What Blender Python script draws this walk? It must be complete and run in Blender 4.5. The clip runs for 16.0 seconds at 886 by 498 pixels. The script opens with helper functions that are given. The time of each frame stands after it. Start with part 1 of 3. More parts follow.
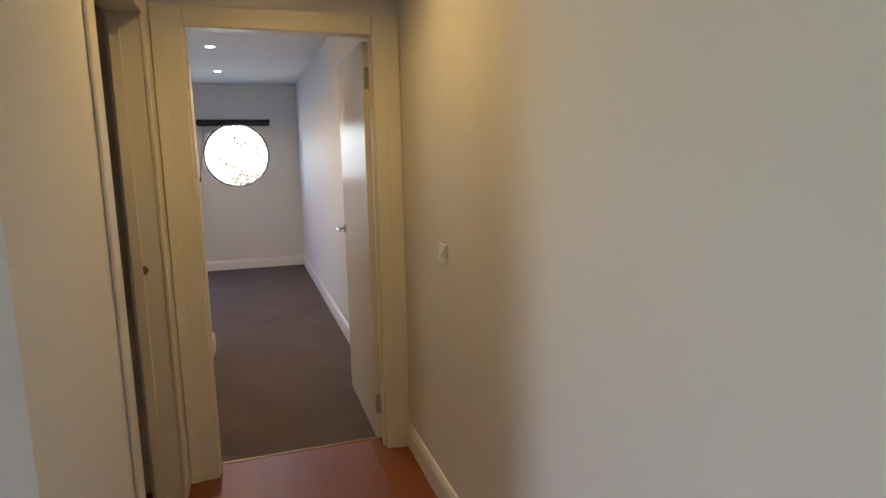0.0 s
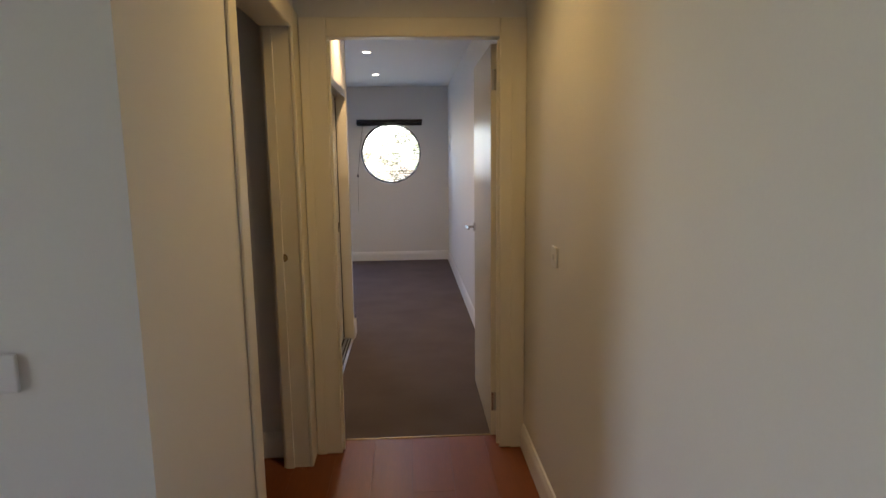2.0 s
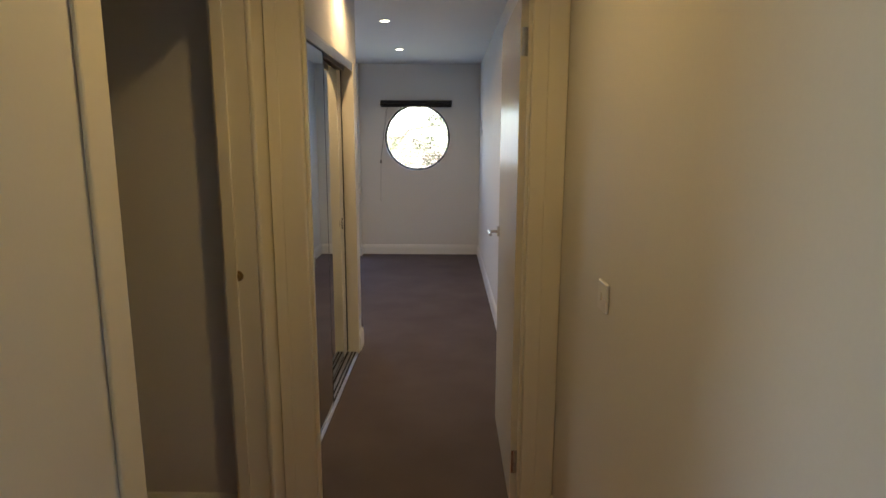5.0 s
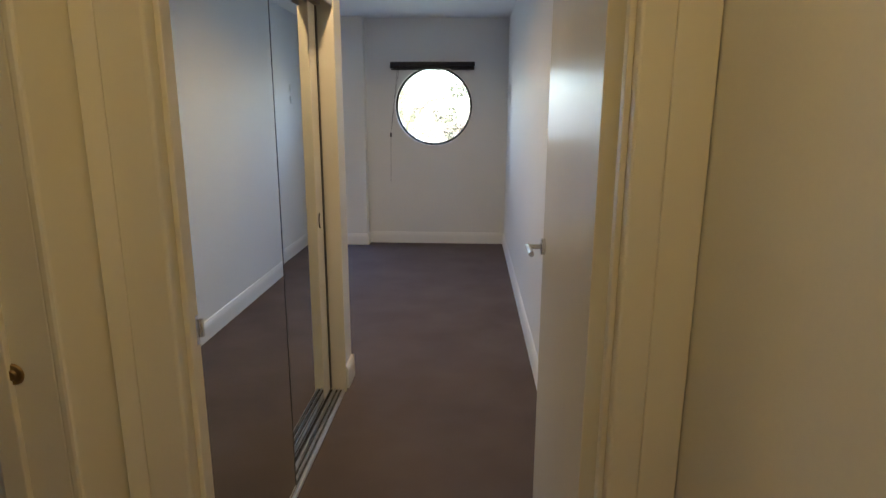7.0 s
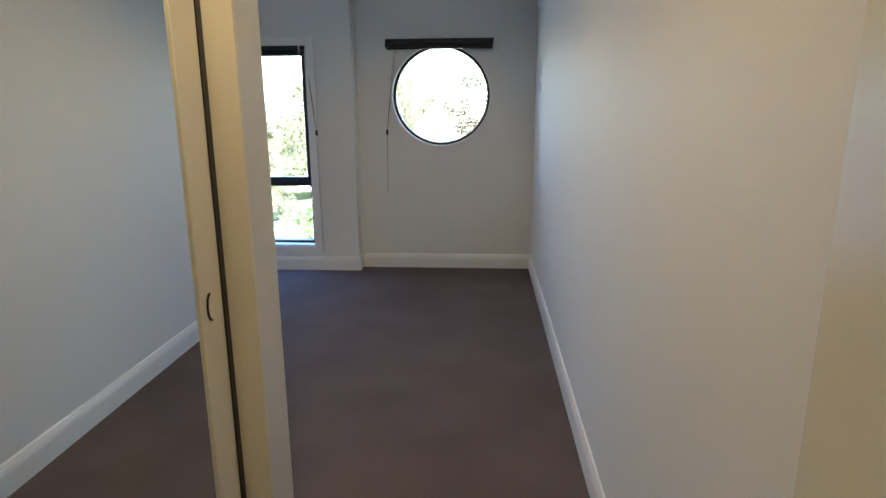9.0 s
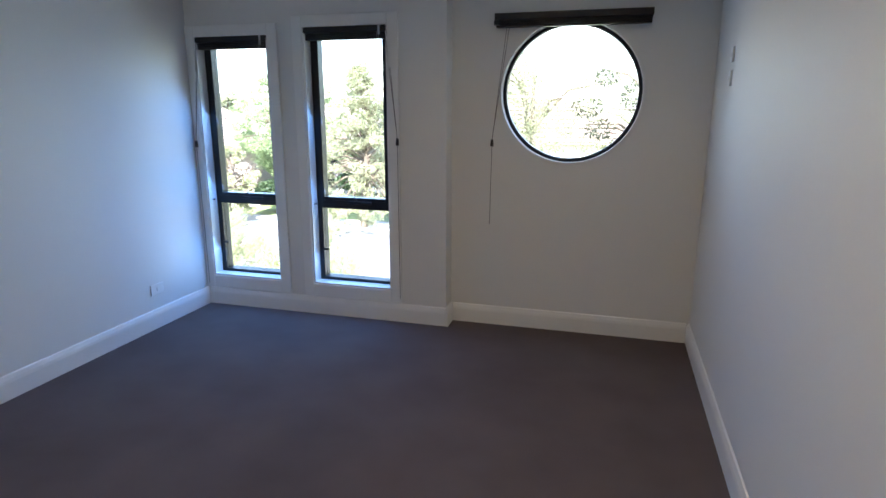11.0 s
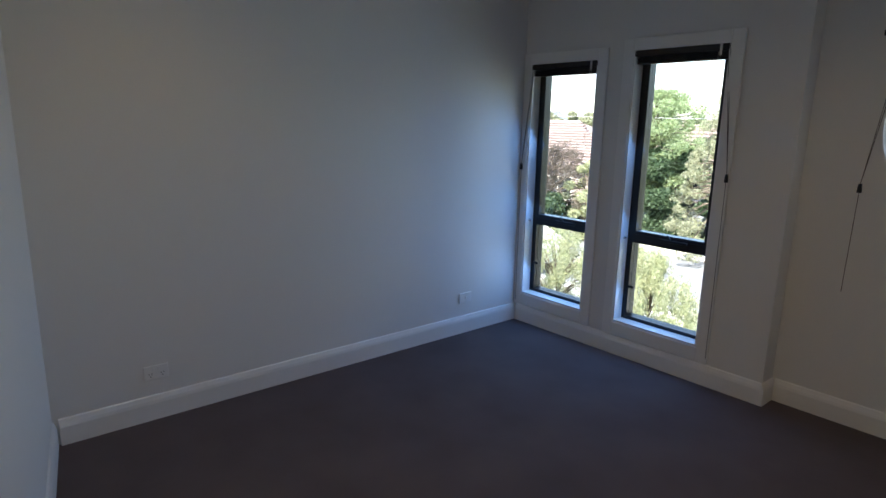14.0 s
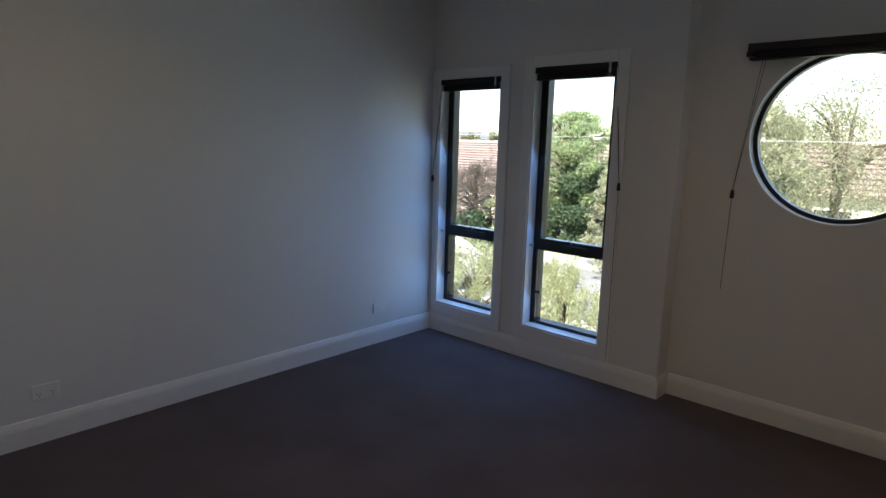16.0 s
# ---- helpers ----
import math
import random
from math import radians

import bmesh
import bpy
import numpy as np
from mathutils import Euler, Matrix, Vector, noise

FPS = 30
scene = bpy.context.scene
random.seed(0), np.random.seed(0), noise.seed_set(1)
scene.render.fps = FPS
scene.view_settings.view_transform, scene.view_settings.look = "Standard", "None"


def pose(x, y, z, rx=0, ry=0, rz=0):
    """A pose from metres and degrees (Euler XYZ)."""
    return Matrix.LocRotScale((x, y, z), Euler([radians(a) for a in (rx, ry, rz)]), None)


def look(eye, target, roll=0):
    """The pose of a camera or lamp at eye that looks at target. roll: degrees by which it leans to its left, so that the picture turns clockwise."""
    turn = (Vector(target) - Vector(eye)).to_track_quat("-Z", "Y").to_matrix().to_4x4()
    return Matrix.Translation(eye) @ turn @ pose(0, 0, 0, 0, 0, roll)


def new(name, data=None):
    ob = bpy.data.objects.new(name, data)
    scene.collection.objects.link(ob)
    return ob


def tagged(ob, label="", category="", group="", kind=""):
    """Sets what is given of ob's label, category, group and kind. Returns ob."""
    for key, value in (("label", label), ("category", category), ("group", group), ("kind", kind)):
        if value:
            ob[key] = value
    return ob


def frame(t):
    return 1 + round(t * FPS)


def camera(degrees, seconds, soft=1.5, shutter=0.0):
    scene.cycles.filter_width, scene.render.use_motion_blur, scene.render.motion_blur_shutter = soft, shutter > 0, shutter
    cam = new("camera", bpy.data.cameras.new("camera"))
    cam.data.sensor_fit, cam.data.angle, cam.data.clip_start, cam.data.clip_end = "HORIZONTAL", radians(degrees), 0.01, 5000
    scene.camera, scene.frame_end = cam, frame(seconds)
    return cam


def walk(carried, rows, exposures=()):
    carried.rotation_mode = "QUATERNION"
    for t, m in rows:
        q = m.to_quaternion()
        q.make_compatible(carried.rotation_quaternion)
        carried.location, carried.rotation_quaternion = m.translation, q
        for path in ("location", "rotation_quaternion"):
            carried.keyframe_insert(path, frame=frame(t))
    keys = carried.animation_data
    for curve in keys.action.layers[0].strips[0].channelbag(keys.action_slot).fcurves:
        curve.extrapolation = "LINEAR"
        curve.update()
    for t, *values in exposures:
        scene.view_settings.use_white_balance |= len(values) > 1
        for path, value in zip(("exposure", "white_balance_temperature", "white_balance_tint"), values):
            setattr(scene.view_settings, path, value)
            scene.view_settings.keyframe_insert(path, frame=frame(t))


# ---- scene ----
cam = camera(73.5, 16.0)
PATH = [
    (0, (-0.697, -2.744, 1.463), (-0.082, -0.866, 1.155), -1.2),
    (0.5, (-0.639, -2.717, 1.468), (-0.193, -0.791, 1.162), -1.3),
    (1, (-0.584, -2.748, 1.473), (-0.307, -0.791, 1.169), -1.0),
    (1.5, (-0.546, -2.782, 1.472), (-0.375, -0.812, 1.169), -0.8),
    (2, (-0.541, -2.799, 1.473), (-0.432, -0.826, 1.167), -0.7),
    (2.5, (-0.547, -2.808, 1.47), (-0.483, -0.833, 1.16), -0.5),
    (3, (-0.542, -2.805, 1.47), (-0.508, -0.83, 1.156), -0.5),
    (3.2, (-0.528, -2.796, 1.476), (-0.505, -0.822, 1.157), -0.4),
    (5.3, (-0.354, -1.946, 1.487), (-0.375, 0.02, 1.12), 0.2),
    (5.5, (-0.32, -1.858, 1.483), (-0.355, 0.107, 1.108), 0.0),
    (6, (-0.289, -1.581, 1.468), (-0.34, 0.379, 1.074), 0.1),
    (6.5, (-0.336, -1.277, 1.445), (-0.396, 0.678, 1.03), 0.2),
    (7, (-0.371, -0.965, 1.447), (-0.461, 0.984, 1.005), 0.2),
    (7.5, (-0.421, -0.614, 1.435), (-0.529, 1.33, 0.977), 0.1),
    (8, (-0.452, -0.255, 1.453), (-0.561, 1.689, 0.993), 0.2),
    (8.5, (-0.426, 0.104, 1.438), (-0.536, 2.047, 0.975), 0.4),
    (8.7, (-0.409, 0.234, 1.434), (-0.529, 2.176, 0.971), 0.1),
    (10.8, (-0.5, 1.828, 1.427), (-0.918, 3.729, 0.97), 0.2),
    (11, (-0.523, 1.924, 1.451), (-1.049, 3.796, 0.985), 0.1),
    (11.5, (-0.493, 2.138, 1.495), (-1.433, 3.838, 1.018), 0.2),
    (12, (-0.4, 2.233, 1.506), (-1.669, 3.704, 1.032), 0.5),
    (12.5, (-0.361, 2.249, 1.49), (-1.75, 3.611, 1.025), 0.8),
    (13, (-0.361, 2.26, 1.5), (-1.809, 3.561, 1.04), 0.9),
    (13.5, (-0.353, 2.268, 1.48), (-1.834, 3.539, 1.046), 1.2),
    (14, (-0.356, 2.27, 1.51), (-1.847, 3.534, 1.087), 1.2),
    (14.5, (-0.338, 2.29, 1.486), (-1.841, 3.55, 1.092), 1.4),
    (15, (-0.29, 2.296, 1.489), (-1.785, 3.568, 1.107), 1.4),
    (15.5, (-0.24, 2.291, 1.466), (-1.67, 3.643, 1.104), 1.7),
    (16, (-0.236, 2.288, 1.458), (-1.566, 3.74, 1.105), 1.6),
]
EXPOSURES = [(0, 3.65, 6270, 20), (1.5, 3.37, 6270, 20), (3.0, 3.12, 6270, 20),
             (5.5, 3.18, 6310, 14), (6.5, 3.24, 6150, 13), (7.5, 3.45, 5900, 11), (8.0, 3.42, 5900, 9), (8.7, 3.33, 5850, 8),
             (11.0, 3.08, 5930, 13), (12.0, 2.35, 6080, 13), (12.5, 2.1, 6130, 13), (13.2, 2.13, 6160, 13), (14, 2.2, 6200, 13), (16, 1.84, 6520, 14)]
walk(cam, [(t, look(eye, aim, roll)) for t, eye, aim, roll in PATH], EXPOSURES)

# ---- world, sun, large lights ----
W = bpy.data.worlds.new("sky_world")
W.use_nodes = True
scene.world = W
wn = W.node_tree.nodes
wn.clear()
sky = wn.new("ShaderNodeTexSky")
sky.sky_type = "NISHITA"
sky.sun_disc = False
sky.sun_elevation = radians(48)
sky.sun_rotation = radians(165)
bgn = wn.new("ShaderNodeBackground")
bgn.inputs[1].default_value = 0.15
won = wn.new("ShaderNodeOutputWorld")
W.node_tree.links.new(sky.outputs[0], bgn.inputs[0])
W.node_tree.links.new(bgn.outputs[0], won.inputs[0])


def lamp(name, kind, m, energy, color, **kw):
    d = bpy.data.lights.new(name, kind)
    d.energy, d.color = energy, color
    if "size" in kw:
        d.size = kw["size"]
    if "size_y" in kw:
        d.shape, d.size_y = "RECTANGLE", kw["size_y"]
    if "angle" in kw:
        d.angle = kw["angle"]
    if "radius" in kw:
        d.shadow_soft_size = kw["radius"]
    if "spot" in kw:
        d.spot_size, d.spot_blend = radians(kw["spot"]), 0.8
    o = new(name, d)
    o.matrix_world = m
    return o


WARM = (1.0, 0.66, 0.20)
SKYC = (0.17, 0.43, 1.0)
GLOW = 2.5          # brightness of the downlight lenses
lamp("sun", "SUN", look((0, 0, 0), (-0.17, 0.65, -0.75)), 5.0, (1.0, 0.95, 0.86), angle=radians(0.53))
# daylight falls in from the sky, so downwards
for wx, power in ((-3.05, 0.30), (-2.215, 0.25)):
    for wz in (0.48, 0.96, 1.44):
        lamp("window_light", "AREA", look((wx, 5.63, wz), (wx, 4.63, wz - 0.75)), power, SKYC, size=0.46, size_y=0.26)
lamp("window_light_c", "AREA", look((-0.79, 5.765, 1.535), (-0.79, 2.6, 0.9)), 0.3, (0.5, 0.72, 1.0), size=0.7, size_y=0.7)
lamp("window_light_d", "AREA", look((-4.95, -3.2, 1.3), (0, -2.7, 1.2)), 1.5, (0.95, 0.87, 0.92), size=1.1, size_y=1.9)

# ---- materials ----


def mat(name, color, rough=0.6, metal=0.0, scale=30.0, vary=0.06, bump=0.1, big=1.2, rand=0.0, spec=0.5, coat=0.0,
        stretch=(1, 1, 1), bdist=0.002):
    m = bpy.data.materials.new(name)
    m.use_nodes = True
    nt = m.node_tree
    n, l = nt.nodes, nt.links
    b = n["Principled BSDF"]
    b.inputs["Roughness"].default_value = rough
    b.inputs["Metallic"].default_value = metal
    b.inputs["Specular IOR Level"].default_value = spec
    b.inputs["Coat Weight"].default_value = coat
    b.inputs["Coat Roughness"].default_value = 0.15
    geo = n.new("ShaderNodeNewGeometry")
    mp = n.new("ShaderNodeMapping")
    mp.inputs["Scale"].default_value = stretch
    l.new(geo.outputs["Position"], mp.inputs["Vector"])
    n1 = n.new("ShaderNodeTexNoise")
    n1.inputs["Scale"].default_value = scale
    n1.inputs["Detail"].default_value = 5
    n2 = n.new("ShaderNodeTexNoise")
    n2.inputs["Scale"].default_value = big
    n2.inputs["Detail"].default_value = 3
    l.new(mp.outputs[0], n1.inputs["Vector"])
    l.new(mp.outputs[0], n2.inputs["Vector"])
    add = n.new("ShaderNodeMath")
    add.operation = "ADD"
    l.new(n1.outputs[0], add.inputs[0])
    l.new(n2.outputs[0], add.inputs[1])
    last = add
    if rand:
        oi = n.new("ShaderNodeObjectInfo")
        mr = n.new("ShaderNodeMath")
        mr.operation = "MULTIPLY_ADD"
        mr.inputs[1].default_value = rand
        l.new(oi.outputs["Random"], mr.inputs[0])
        l.new(add.outputs[0], mr.inputs[2])
        last = mr
    rm = n.new("ShaderNodeMapRange")
    rm.inputs["From Min"].default_value = 0.6
    rm.inputs["From Max"].default_value = 1.4 + rand
    rm.inputs["To Min"].default_value = 1 - vary
    rm.inputs["To Max"].default_value = 1 + vary
    l.new(last.outputs[0], rm.inputs["Value"])
    mx = n.new("ShaderNodeVectorMath")
    mx.operation = "SCALE"
    mx.inputs[0].default_value = color[:3]
    l.new(rm.outputs[0], mx.inputs["Scale"])
    l.new(mx.outputs[0], b.inputs["Base Color"])
    if bump:
        bp = n.new("ShaderNodeBump")
        bp.inputs["Strength"].default_value = bump
        bp.inputs["Distance"].default_value = bdist
        l.new(n1.outputs[0], bp.inputs["Height"])
        l.new(bp.outputs[0], b.inputs["Normal"])
    return m


PAINT = mat("wall_paint", (0.74, 0.73, 0.70), 0.55, scale=120, vary=0.015, bump=0.08, spec=0.35)
CEIL = mat("ceiling_paint", (0.80, 0.80, 0.78), 0.8, scale=90, vary=0.012, bump=0.05)
TRIM = mat("trim_gloss_paint", (0.78, 0.74, 0.63), 0.3, scale=60, vary=0.008, bump=0.03)
SKIRT = mat("baseboard_paint", (0.80, 0.79, 0.76), 0.35, scale=25, vary=0.02, bump=0.05)
LEAFP = mat("door_gloss_paint", (0.76, 0.73, 0.63), 0.27, scale=14, vary=0.015, bump=0.04)
CARPET = mat("carpet_pile", (0.120, 0.098, 0.099), 0.95, scale=420, vary=0.24, bump=0.5, big=2.6, spec=0.1, bdist=0.006)
TIMBER = mat("jarrah_board", (0.19, 0.048, 0.008), 0.40, scale=26, vary=0.22, bump=0.03, big=3, rand=0.4, stretch=(6, 0.5, 6),
             coat=0.06)
GROOVE = mat("floor_groove", (0.03, 0.012, 0.006), 0.8)
CHROME = mat("satin_chrome", (0.62, 0.62, 0.62), 0.2, 1.0, vary=0.03, bump=0.0)
BRASS = mat("worn_brass", (0.35, 0.25, 0.13), 0.4, 1.0, vary=0.2, bump=0.05)
ALU = mat("brushed_aluminium", (0.62, 0.62, 0.63), 0.32, 1.0, scale=80, vary=0.06, bump=0.05)
BLACK = mat("black_window_frame", (0.008, 0.009, 0.012), 0.35, vary=0.2, bump=0.03)
BLIND = mat("dark_brown_slat", (0.013, 0.010, 0.009), 0.4, scale=40, vary=0.3, bump=0.1, stretch=(0.3, 4, 4))
CORD = mat("dark_cord", (0.075, 0.06, 0.05), 0.8, vary=0.1, bump=0.0)
PALE_CORD = mat("pale_cord", (0.6, 0.58, 0.54), 0.8, vary=0.05, bump=0.0)
PLASTIC = mat("white_plastic", (0.78, 0.78, 0.76), 0.3, vary=0.01, bump=0.0)
SLOT = mat("dark_slot", (0.03, 0.03, 0.03), 0.6, bump=0.0)


def mirror_mat():
    m = bpy.data.materials.new("mirror_glass")
    m.use_nodes = True
    b = m.node_tree.nodes["Principled BSDF"]
    b.inputs["Base Color"].default_value = (0.80, 0.84, 0.83, 1)
    b.inputs["Metallic"].default_value = 1
    b.inputs["Roughness"].default_value = 0.01
    return m


def glass_mat():
    m = bpy.data.materials.new("window_glass")
    m.use_nodes = True
    n, l = m.node_tree.nodes, m.node_tree.links
    n.remove(n["Principled BSDF"])
    t = n.new("ShaderNodeBsdfTransparent")
    t.inputs[0].default_value = (0.93, 0.95, 0.94, 1)
    g = n.new("ShaderNodeBsdfGlossy")
    g.inputs["Roughness"].default_value = 0.02
    f = n.new("ShaderNodeFresnel")
    f.inputs[0].default_value = 1.3
    mx = n.new("ShaderNodeMixShader")
    l.new(f.outputs[0], mx.inputs[0])
    l.new(t.outputs[0], mx.inputs[1])
    l.new(g.outputs[0], mx.inputs[2])
    l.new(mx.outputs[0], n["Material Output"].inputs[0])
    return m


def glow_mat(name, color, strength):
    m = bpy.data.materials.new(name)
    m.use_nodes = True
    b = m.node_tree.nodes["Principled BSDF"]
    b.inputs["Emission Color"].default_value = (*color, 1)
    b.inputs["Emission Strength"].default_value = strength
    return m


def leaf_mat(name, a, c):
    """Leaves that differ clump by clump, a little light passing through."""
    m = bpy.data.materials.new(name)
    m.use_nodes = True
    n, l = m.node_tree.nodes, m.node_tree.links
    b = n["Principled BSDF"]
    b.inputs["Roughness"].default_value = 0.6
    geo = n.new("ShaderNodeNewGeometry")
    r = n.new("ShaderNodeMix")
    r.data_type = "RGBA"
    r.inputs[6].default_value = (*a, 1)
    r.inputs[7].default_value = (*c, 1)
    l.new(geo.outputs["Random Per Island"], r.inputs[0])
    l.new(r.outputs[2], b.inputs["Base Color"])
    tr = n.new("ShaderNodeBsdfTranslucent")
    l.new(r.outputs[2], tr.inputs[0])
    mx = n.new("ShaderNodeMixShader")
    mx.inputs[0].default_value = 0.5
    l.new(b.outputs[0], mx.inputs[1])
    l.new(tr.outputs[0], mx.inputs[2])
    l.new(mx.outputs[0], n["Material Output"].inputs[0])
    return m


MIRROR, GLASS = mirror_mat(), glass_mat()
LENS = glow_mat("downlight_lens", (1.0, 0.86, 0.62), GLOW)

# ---- mesh helpers ----


def mesh_ob(name, bm, material, parent=None, smooth=False):
    me = bpy.data.meshes.new(name)
    bm.to_mesh(me)
    bm.free()
    me.materials.append(material)
    if smooth:
        for p in me.polygons:
            p.use_smooth = True
    o = new(name, me)
    if parent:
        o.parent = parent
    return o


def part(name, bm, material, parent, label="", smooth=False):
    o = mesh_ob(name, bm, material, parent, smooth)
    if label:
        tagged(o, label)
    return o


def add_box(bm, lo, hi, bevel=0.0):
    vs = []
    r = bmesh.ops.create_cube(bm, size=1)
    for v in r["verts"]:
        v.co = Vector([lo[i] + (v.co[i] + 0.5) * (hi[i] - lo[i]) for i in range(3)])
        vs.append(v)
    if bevel:
        es = list({e for v in vs for e in v.link_edges})
        bmesh.ops.bevel(bm, geom=es, offset=bevel, segments=2, affect="EDGES", profile=0.5)
    return bm


def box(lo, hi, bevel=0.0):
    return add_box(bmesh.new(), lo, hi, bevel)


def add_rod(bm, a, b, r, r2=None, seg=12):
    a, b = Vector(a), Vector(b)
    m = Matrix.Translation((a + b) / 2) @ (b - a).to_track_quat("Z", "Y").to_matrix().to_4x4()
    bmesh.ops.create_cone(bm, cap_ends=True, segments=seg, radius1=r, radius2=r if r2 is None else r2,
                          depth=(b - a).length, matrix=m)
    return bm


def rod(a, b, r, r2=None, seg=12):
    return add_rod(bmesh.new(), a, b, r, r2, seg)


def sweep(profile, a, b, out):
    """A moulding: profile points (across, up) swept from a to b; out is the way it stands proud of the wall."""
    bm = bmesh.new()
    a, b, out = Vector(a), Vector(b), Vector(out)
    rings = [[bm.verts.new(p + out * u + Vector((0, 0, w))) for u, w in profile] for p in (a, b)]
    k = len(profile)
    for i in range(k):
        bm.faces.new((rings[0][i], rings[0][(i + 1) % k], rings[1][(i + 1) % k], rings[1][i]))
    bm.faces.new(rings[0])
    bm.faces.new(rings[1][::-1])
    bmesh.ops.recalc_face_normals(bm, faces=bm.faces)
    return bm


def structure(name, bm, material, label, category="wall"):
    return tagged(mesh_ob(name, bm, material), label, category, kind="structure")


SKIRT_PROFILE = [(0.001, 0.0), (0.018, 0.0), (0.018, 0.088), (0.015, 0.104), (0.013, 0.109), (0.008, 0.124), (0.001, 0.129)]


def skirting(name, a, b, out):
    return structure(name, sweep(SKIRT_PROFILE, a, b, out), SKIRT, "white painted moulded timber baseboard", "baseboard")


def empty(name, label, category, group="", kind="", at=(0, 0, 0)):
    e = new(name)
    e.location = at
    return tagged(e, label, category, group, kind)


# ---- the plan ----
XR = 0.018           # wall on the east side
XL = -3.400          # far side wall of the bedroom
YW = 5.600           # wall with the two tall windows
YN = 5.735           # wall of the alcove with the round window
XN = -1.535          # side of the alcove
H = 2.455            # ceiling
YD, YD2 = 0.050, 0.130  # bedroom door wall
XC = -1.03           # wardrobe front
XH = -1.05           # hall side wall
YC = -1.690           # corner to the living area
DOOR_L, DOOR_R, DOOR_H = -0.908, -0.105, 2.022
SD0, SD1 = -0.935, -0.09  # side doorway

structure("carpet_floor", box((-3.6, 0.176, -0.2), (0.2, 6.0, 0.0)), CARPET, "dark brown-grey cut pile carpet floor", "floor")
structure("subfloor", box((-5.2, -6.2, -0.2), (0.2, 0.175, -0.014)), GROOVE, "dark subfloor below the hall boards", "floor")
structure("ceiling", box((-5.2, -6.2, H), (0.2, 6.0, H + 0.15)), CEIL, "plain white painted plasterboard ceiling", "ceiling")
structure("wall_east", box((XR, -6.2, 0), (0.2, 5.99, H)), PAINT, "off-white painted plaster wall")
structure("wall_west", box((XL - 0.15, 2.4, 0), (XL, YW + 0.2, H)), PAINT, "off-white painted bedroom wall")
# window wall with two tall openings
W1, W2, WZ0 = (-3.332, -2.764), (-2.508, -1.918), 0.222
TOP1, TOP2 = 1.912, 1.950
YO = 5.772
bm = bmesh.new()
for x0, x1 in ((XL, W1[0]), (W1[1], W2[0]), (W2[1], XN)):
    add_box(bm, (x0, YW, 0), (x1, YO, H))
for (x0, x1), top in ((W1, TOP1), (W2, TOP2)):
    add_box(bm, (x0, YW, 0), (x1, YO, WZ0))
    add_box(bm, (x0, YW, top), (x1, YO, H))
structure("wall_north", bm, PAINT, "off-white wall with two tall window openings")


def round_wall(x0, x1, y0, y1, cx, cz, r, seg=96):
    """A wall panel with a round hole through it."""
    bm = bmesh.new()
    rings = []
    for y in (y0, y1):
        inner, outer = [], []
        for i in range(seg):
            a = 2 * math.pi * (i + 0.5) / seg
            c, s = math.cos(a), math.sin(a)
            inner.append(bm.verts.new((cx + r * c, y, cz + r * s)))
            ts = [((x1 if c > 0 else x0) - cx) / c, ((H if s > 0 else 0) - cz) / s]
            t = min(ts)
            outer.append(bm.verts.new((cx + t * c, y, cz + t * s)))
        rings.append((inner, outer))
    for i in range(seg):
        j = (i + 1) % seg
        for inner, outer in rings:
            bm.faces.new((inner[i], inner[j], outer[j], outer[i]))
            # fill the four corners of the panel
            a, b = outer[i].co, outer[j].co
            if abs(a.x - b.x) > 1e-5 and abs(a.z - b.z) > 1e-5:
                k = bm.verts.new((x1 if a.x + b.x > 2 * cx else x0, a.y, H if a.z + b.z > 2 * cz else 0))
                bm.faces.new((outer[i], outer[j], k))
        bm.faces.new((rings[0][0][i], rings[0][0][j], rings[1][0][j], rings[1][0][i]))
    bmesh.ops.recalc_face_normals(bm, faces=bm.faces)
    return bm


CX, CZ, CR = -0.790, 1.535, 0.433
structure("wall_alcove", round_wall(XN, XR, YN, YN + 0.113, CX, CZ, CR), PAINT, "off-white alcove wall with a round window opening")
structure("wall_outer_skin", box((-3.6, YO - 0.02, -3.1), (0.2, YO, -0.201)), PAINT, "rendered outer wall below the floor")
# bedroom side of the wardrobe, slightly out of square
bm = bmesh.new()
q = [(XC, 1.95), (XC, 2.140), (XL, 2.52), (XL, 2.26), (-1.70, 1.95)]
lo_ring = [bm.verts.new((x, y, 0)) for x, y in q]
hi_ring = [bm.verts.new((x, y, H)) for x, y in q]
for i in range(5):
    j = (i + 1) % 5
    bm.faces.new((lo_ring[i], lo_ring[j], hi_ring[j], hi_ring[i]))
bm.faces.new(lo_ring)
bm.faces.new(hi_ring)
bmesh.ops.recalc_face_normals(bm, faces=bm.faces)
structure("wall_wardrobe_end", bm, PAINT, "off-white wall beside the wardrobe")
structure("wall_wardrobe_head", box((XC - 0.12, YD2, 1.99), (XC, 1.95, H)), PAINT, "off-white bulkhead above the wardrobe doors")
structure("wall_wardrobe_back", box((-1.75, YD2, 0), (-1.70, 1.95, H)), PAINT, "plain back wall of the wardrobe")
# door wall
bm = bmesh.new()
add_box(bm, (DOOR_R + 0.02, YD, 0), (XR, YD2, H))
add_box(bm, (-1.75, YD, 0), (DOOR_L - 0.02, YD2, H))
add_box(bm, (DOOR_L - 0.02, YD, DOOR_H + 0.02), (DOOR_R + 0.02, YD2, H))
structure("wall_door", bm, PAINT, "off-white wall round the bedroom doorway")
